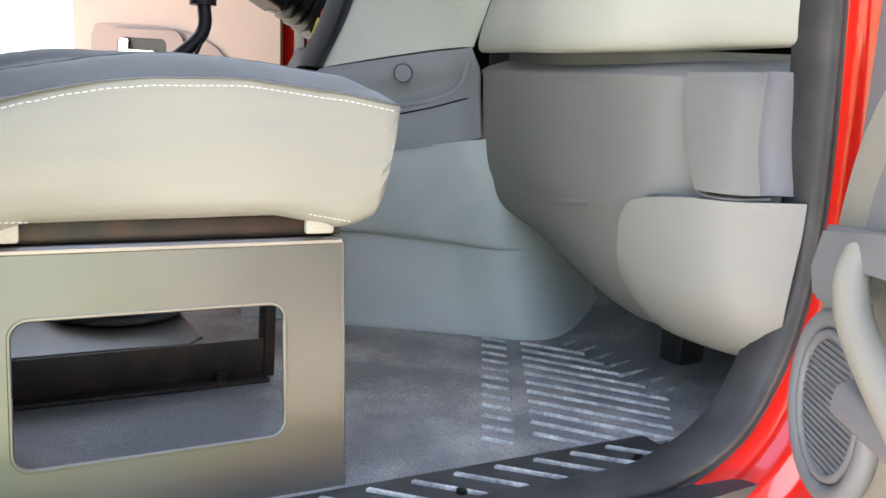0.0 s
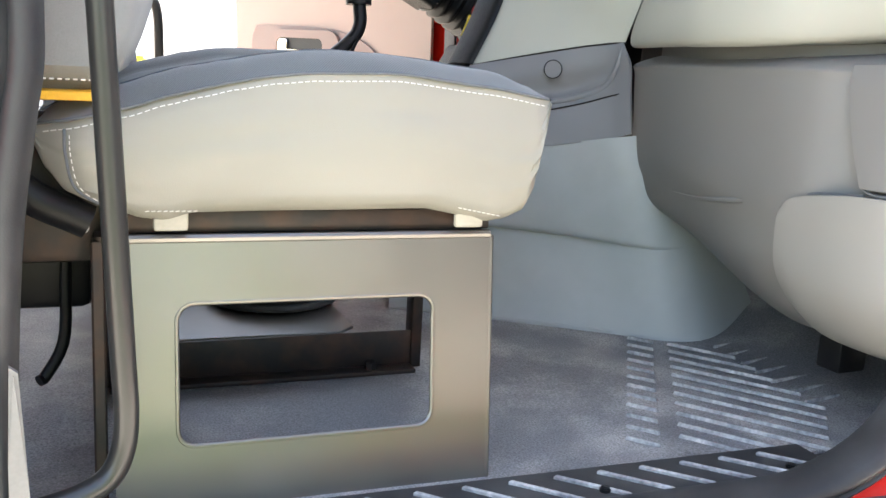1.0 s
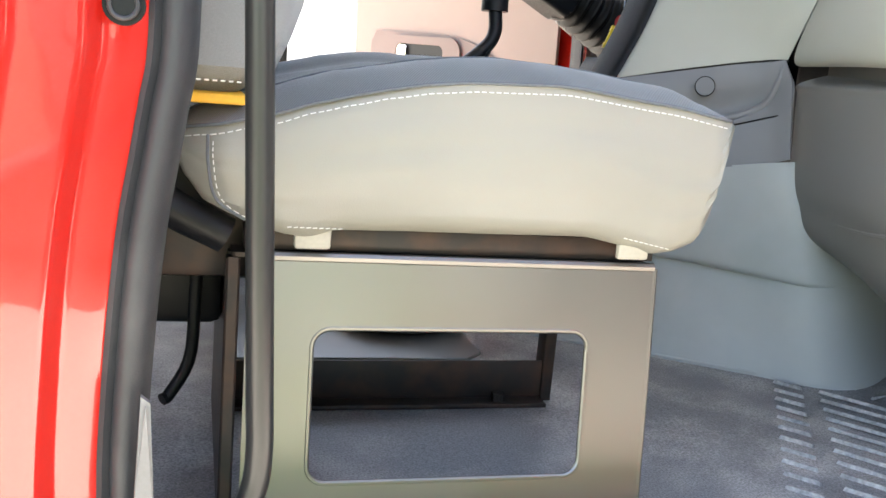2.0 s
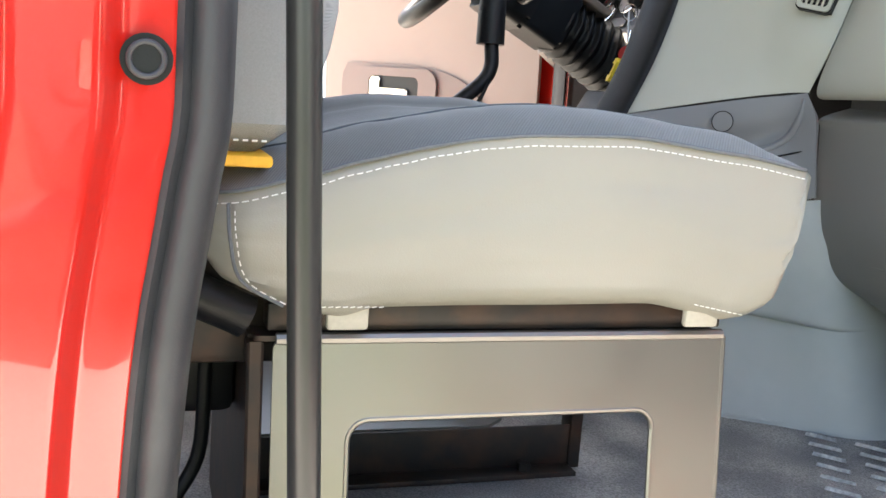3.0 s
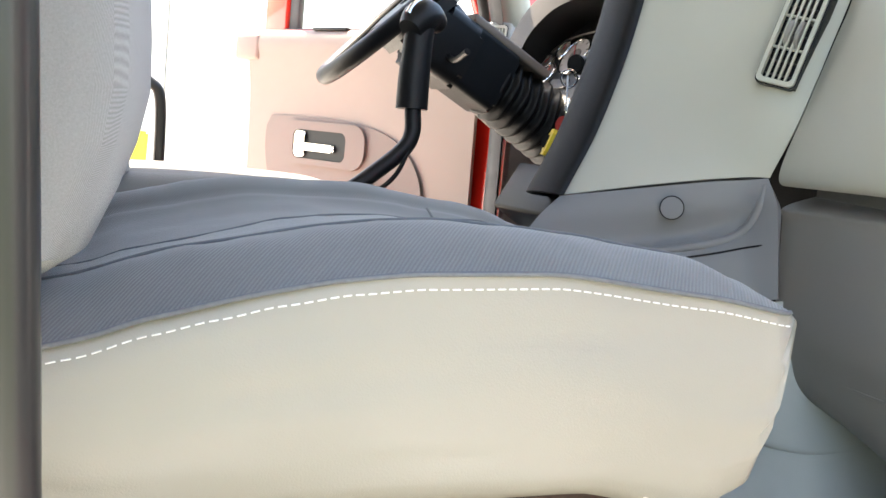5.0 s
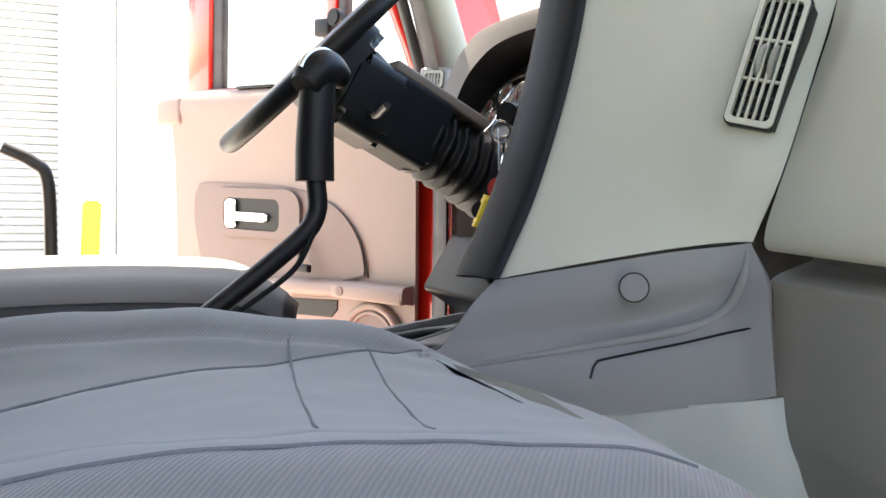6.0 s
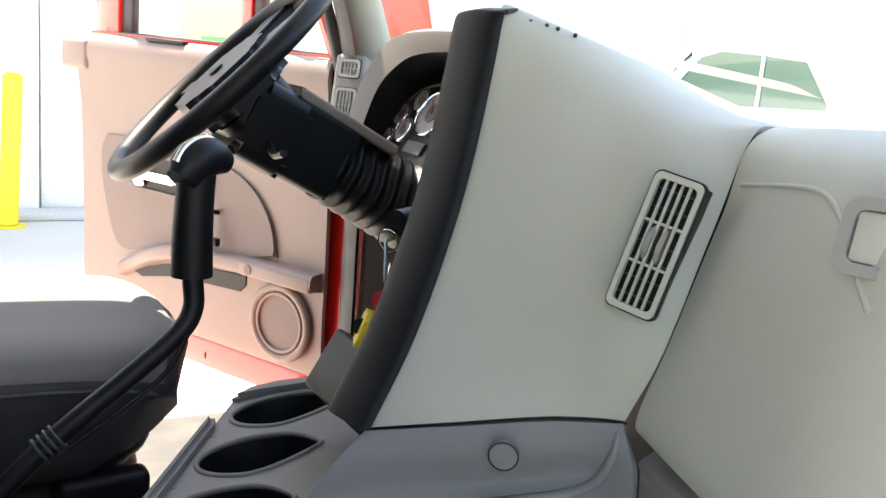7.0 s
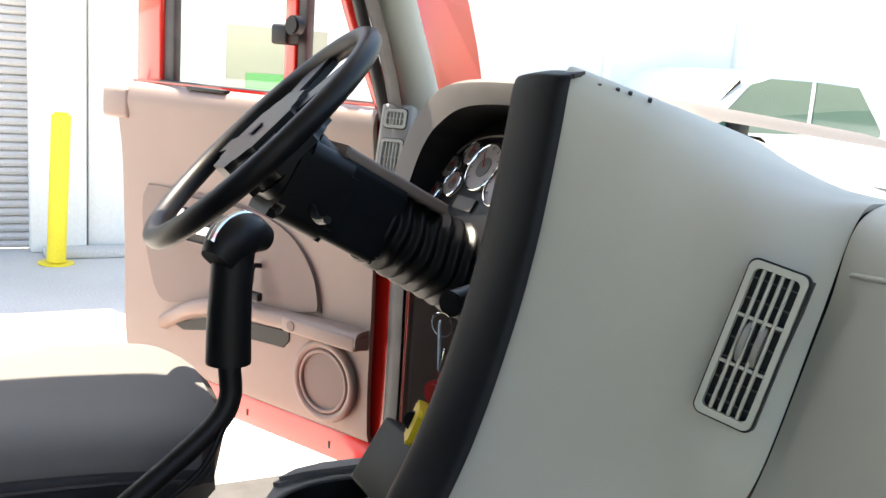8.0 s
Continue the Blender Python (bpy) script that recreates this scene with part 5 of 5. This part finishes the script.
def swung_door(name, label, m, trim, insert, bright):
    d = thing(name, label, "door", m)
    # red skin with a window opening
    x0 = -0.02 if bright else 0.12
    part("skin", prism(bmesh.new(), [(x0, 0.880), (x0, 1.700), (0.965, 1.700), (0.965, 0.880)], "y", -0.10, -0.012, 0.012, 3), M_RED, d, "red painted door skin")
    part("bottom_flange", boxm((x0, -0.035, 0.880), (0.95, 0.004, 0.955), 0.008), M_RED, d)
    for x in (0.16, 0.44):
        part("drain_slot", boxm((x, 0.003, 0.905), (x + 0.006, 0.0055, 0.922), 0.001), M_BLACK, d)
    fr = new("window_frame")
    fr.parent = d
    part("rear_post", boxm((0.855, -0.075, 1.68), (0.962, -0.030, 2.35), 0.012, 3), M_RED, fr)
    part("rear_seal", boxm((0.815, -0.065, 1.68), (0.857, -0.040, 2.35), 0.006), M_RUBBER, fr)
    bm = bmesh.new()
    tube(bm, [(0.02, -0.05, 1.70), (0.10, -0.05, 1.95), (0.19, -0.05, 2.2), (0.25, -0.05, 2.35)], 0.026, 12, 10)
    part("front_post", bm, M_RED, fr)
    bm = bmesh.new()
    tube(bm, [(0.055, -0.045, 1.69), (0.135, -0.045, 1.95), (0.225, -0.045, 2.2), (0.285, -0.045, 2.35)], 0.016, 12, 10)
    part("front_seal", bm, M_RUBBER, fr)
    part("divider_post", boxm((0.365, -0.070, 1.68), (0.405, -0.035, 2.35), 0.008), M_RED, fr)
    part("divider_seal", boxm((0.335, -0.065, 1.68), (0.366, -0.040, 2.35), 0.006), M_RUBBER, fr)
    part("belt_seal", boxm((0.03, -0.050, 1.692), (0.86, -0.025, 1.704), 0.003), M_RUBBER, fr)
    pane = part("pane", boxm((0.40, -0.056, 1.69), (0.83, -0.052, 2.35)), M_GLASS, fr)
    pane.visible_shadow = False
    # moulded trim
    t = new("trim")
    t.parent = d
    def front(z):
        return 0.045 if bright else (0.10 if z < 1.2 else 0.10 + max(0.0, z - 1.2) * 0.25 + max(0.0, z - 1.33) * 0.9)
    rows = [[(front(z) + (0.935 - front(z)) * u, -0.012 + y, z) for u in (0.0, 0.18, 0.4, 0.6, 0.82, 1.0)] for z, y in ((0.948, 0.0), (0.965, 0.020), (1.05, 0.028), (1.12, 0.030), (1.20, 0.030), (1.35, 0.034), (1.50, 0.040), (1.60, 0.052), (1.655, 0.058), (1.688, 0.045), (1.694, 0.0))]
    part("panel", patch(rows, 50, 50, 0.012), trim, t, "moulded upper and lower trim panel")
    part("top_cap", boxm((0.885, -0.03, 1.598), (1.0, 0.050, 1.680), 0.014, 3), trim, t)
    part("top_slot", boxm((0.52, 0.020, 1.690), (0.66, 0.040, 1.6985), 0.003), M_BLACK, t)
    ins = [(0.19, 1.225), (0.215, 1.31), (0.28, 1.38), (0.38, 1.42), (0.52, 1.438), (0.70, 1.440), (0.80, 1.438), (0.835, 1.425), (0.84, 1.33), (0.80, 1.20), (0.76, 1.14), (0.64, 1.16), (0.50, 1.195), (0.28, 1.208)]
    ip = [(p.x, p.z) for p in cat([(a, 0, b) for a, b in ins], 60)]
    part("insert", prism(bmesh.new(), ip, "y", 0.012, 0.030, 0.006, 2), insert, t, "darker padded insert")
    # door pull recess with a bright lever
    hr = new("inside_handle")
    hr.parent = d
    o, i = rounded(0.41, 1.300, 0.752, 1.428, 0.05, 8), rounded(0.485, 1.318, 0.706, 1.402, 0.022, 8)
    part("surround", plate_with_hole(bmesh.new(), o, i, lambda a, b, c: (a, 0.040 - c, b), 0.012), insert, hr, angle=30)
    part("recess", boxm((0.480, 0.0310, 1.314), (0.710, 0.0330, 1.406)), M_BLACK, hr)
    part("lever", prism(bmesh.new(), rounded(0.530, 1.342, 0.690, 1.364, 0.009), "y", 0.035, 0.044, 0.004, 2), M_CHROME, hr, "bright pull lever")
    part("lever_plate", prism(bmesh.new(), rounded(0.655, 1.322, 0.698, 1.398, 0.010), "y", 0.034, 0.042, 0.003, 2), M_CHROME, hr)
    # armrest with its ledge and pocket
    bm = bmesh.new()
    arm = [(0.75, 1.095), (0.70, 1.122), (0.60, 1.165), (0.48, 1.190), (0.28, 1.200), (0.16, 1.204), (0.05, 1.204)]
    rows = []
    arm = arm if bright else [(x + 0.2, z - 0.09) for x, z in arm]
    for x, z in arm:
        k = 0.050 if x < 0.7 else 0.035
        rows.append([(x, 0.012, z + 0.012), (x, k, z + 0.010), (x, k + 0.010, z - 0.004), (x, k + 0.006, z - 0.024), (x, 0.018, z - 0.034)])
    part("armrest", patch(rows, 18, 50, 0.01), trim if bright else M_GREY, d, "moulded armrest ledge")
    part("armrest_cap", boxm((0.05, 0.012, 1.172), (0.278, 0.062, 1.208), 0.008, 3) if bright else prism(bmesh.new(), [(0.115, 1.20), (0.135, 1.245), (0.30, 1.262), (0.55, 1.262), (0.55, 1.235), (0.24, 1.225), (0.20, 1.17), (0.13, 1.17)], "y", 0.012, 0.045, 0.006, 2), trim if bright else M_GREY, d)
    part("button", cyl(bmesh.new(), (0.245, 0.040, 1.190), (0.245, 0.064 if bright else 0.046, 1.190), 0.012, seg=24, bevel=0.001), insert, d)
    part("pocket", prism(bmesh.new(), [(0.72, 1.085), (0.60, 1.125), (0.45, 1.150), (0.29, 1.160), (0.29, 1.135), (0.31, 1.115), (0.55, 1.105), (0.68, 1.075)], "y", 0.016, 0.021, 0.002, 1), M_BLACK if bright else insert, d, "dark pocket slot")
    bm = bmesh.new()
    tube(bm, [(0.386 + 0.2 * (not bright), 0.028, 1.30), (0.386 + 0.2 * (not bright), 0.052, 1.30), (0.388 + 0.2 * (not bright), 0.056, 1.262), (0.390 + 0.2 * (not bright), 0.060, 1.238)], 0.006, 16, 8)
    part("window_crank", bm, M_BLACK, d)
    part("crank_knob", boxm((0.345 + 0.2 * (not bright), 0.055, 1.226), (0.395 + 0.2 * (not bright), 0.072, 1.246), 0.005, 3), M_BLACK, d)
    sp = new("speaker")
    sp.parent = d
    sp["label"] = "round speaker with a mesh grille"
    part("ring", torus(bmesh.new(), (0.168, 0.024, 1.072), (0, 1, 0), 0.086, 0.011, 56, 12), trim if bright else M_GREY, sp)
    part("inner_ring", torus(bmesh.new(), (0.168, 0.028, 1.072), (0, 1, 0), 0.070, 0.005, 56, 10), trim if bright else M_GREY, sp)
    part("grille", cyl(bmesh.new(), (0.168, 0.012, 1.072), (0.168, 0.026, 1.072), 0.070, seg=48), insert if bright else M_GREY, sp)
    if not bright:
        for k in range(-10, 11):
            half = math.sqrt(max(0.0, 0.068 ** 2 - (k * 0.0064) ** 2))
            part("slat", boxm((0.168 - half, 0.025, 1.071 + k * 0.0064), (0.168 + half, 0.0285, 1.0735 + k * 0.0064)), M_GREY, sp)
    return d


driver_door = swung_door("driver_door", "red driver door swung open with taupe trim and speaker", door_base(1.2, 2.55, 64.3, False), M_DOORTRIM, M_DOORDARK, True)
pass_door = swung_door("passenger_door", "red passenger door swung open with beige and grey trim", door_base(0.945, 0.645, 55, True), M_VINYL, M_GREY, False)
fixing = part("mirror_fixing", boxm((0.345, -0.030, 1.812), (0.400, 0.012, 1.858), 0.008, 3), M_BLACK, driver_door, "black mirror fixing at the window post")
part("boss", cyl(bmesh.new(), (0.330, -0.010, 1.855), (0.330, 0.016, 1.855), 0.022, seg=24, bevel=0.004), M_BLACK, fixing)
bm = bmesh.new()
tube(bm, [(0.212, 0.036, 1.232), (0.232, 0.050, 1.205), (0.28, 0.054, 1.165), (0.42, 0.050, 1.10), (0.62, 0.045, 1.06)], 0.016, 30, 12)
part("pull_grip", bm, M_VINYL, pass_door, "scuffed beige pull grip")

# ---------------------------------------------------------------- pillars, windscreen
pillar = thing("windscreen_pillar", "pale grey-green trimmed windscreen pillar", "pillar", kind="structure")
bm = bmesh.new()
tube(bm, [(1.258, 2.53, 1.60), (1.203, 2.53, 1.76), (1.144, 2.52, 1.91), (0.98, 2.50, 2.36)], 0.045, 20, 16)
part("trim", bm, M_PILLAR, pillar)
bm = bmesh.new()
tube(bm, [(1.206, 2.60, 1.62), (1.148, 2.60, 1.76), (1.086, 2.60, 1.91), (0.92, 2.59, 2.38)], 0.020, 20, 12)
part("outer_skin", bm, M_RED, pillar)
bm = bmesh.new()
tube(bm, [(1.178, 2.565, 1.62), (1.136, 2.560, 1.76), (1.084, 2.555, 1.91), (0.93, 2.535, 2.38)], 0.013, 20, 10)
part("seal", bm, M_RUBBER, pillar)
mirror = thing("mirror_housing", "large red mirror housing outside the windscreen", "mirror")
part("shell", prism(bmesh.new(), [(1.536, 2.06), (1.540, 1.795), (1.515, 1.770), (1.480, 1.790), (1.420, 1.900), (1.330, 2.06)], "y", 2.98, 3.06, 0.012, 3), M_RED, mirror)
bm = bmesh.new()
tube(bm, [(1.42, 3.02, 1.93), (1.34, 2.85, 1.90), (1.20, 2.62, 1.72)], 0.012, 16, 10)
part("arm", bm, M_BLACK, mirror)
pillar2 = thing("windscreen_pillar", "pale windscreen pillar of the passenger side", "pillar", kind="structure")
bm = bmesh.new()
tube(bm, [(1.12, 0.645, 1.62), (1.05, 0.65, 1.85), (0.95, 0.67, 2.1), (0.86, 0.70, 2.36)], 0.05, 20, 16)
part("trim", bm, M_PILLAR, pillar2)
screen = thing("windscreen", "sloping clear windscreen glass", "windscreen", kind="structure")
bm = bmesh.new()
vs = [[bm.verts.new(v) for v in r] for r in ([(1.52, 0.66, 1.66), (1.60, 1.6, 1.66), (1.45, 2.56, 1.66)], [(0.95, 0.68, 2.40), (1.05, 1.6, 2.40), (0.95, 2.54, 2.40)])]
bridge(bm, vs, False)
pane = part("pane", bm, M_GLASS, screen)
pane.visible_shadow = False
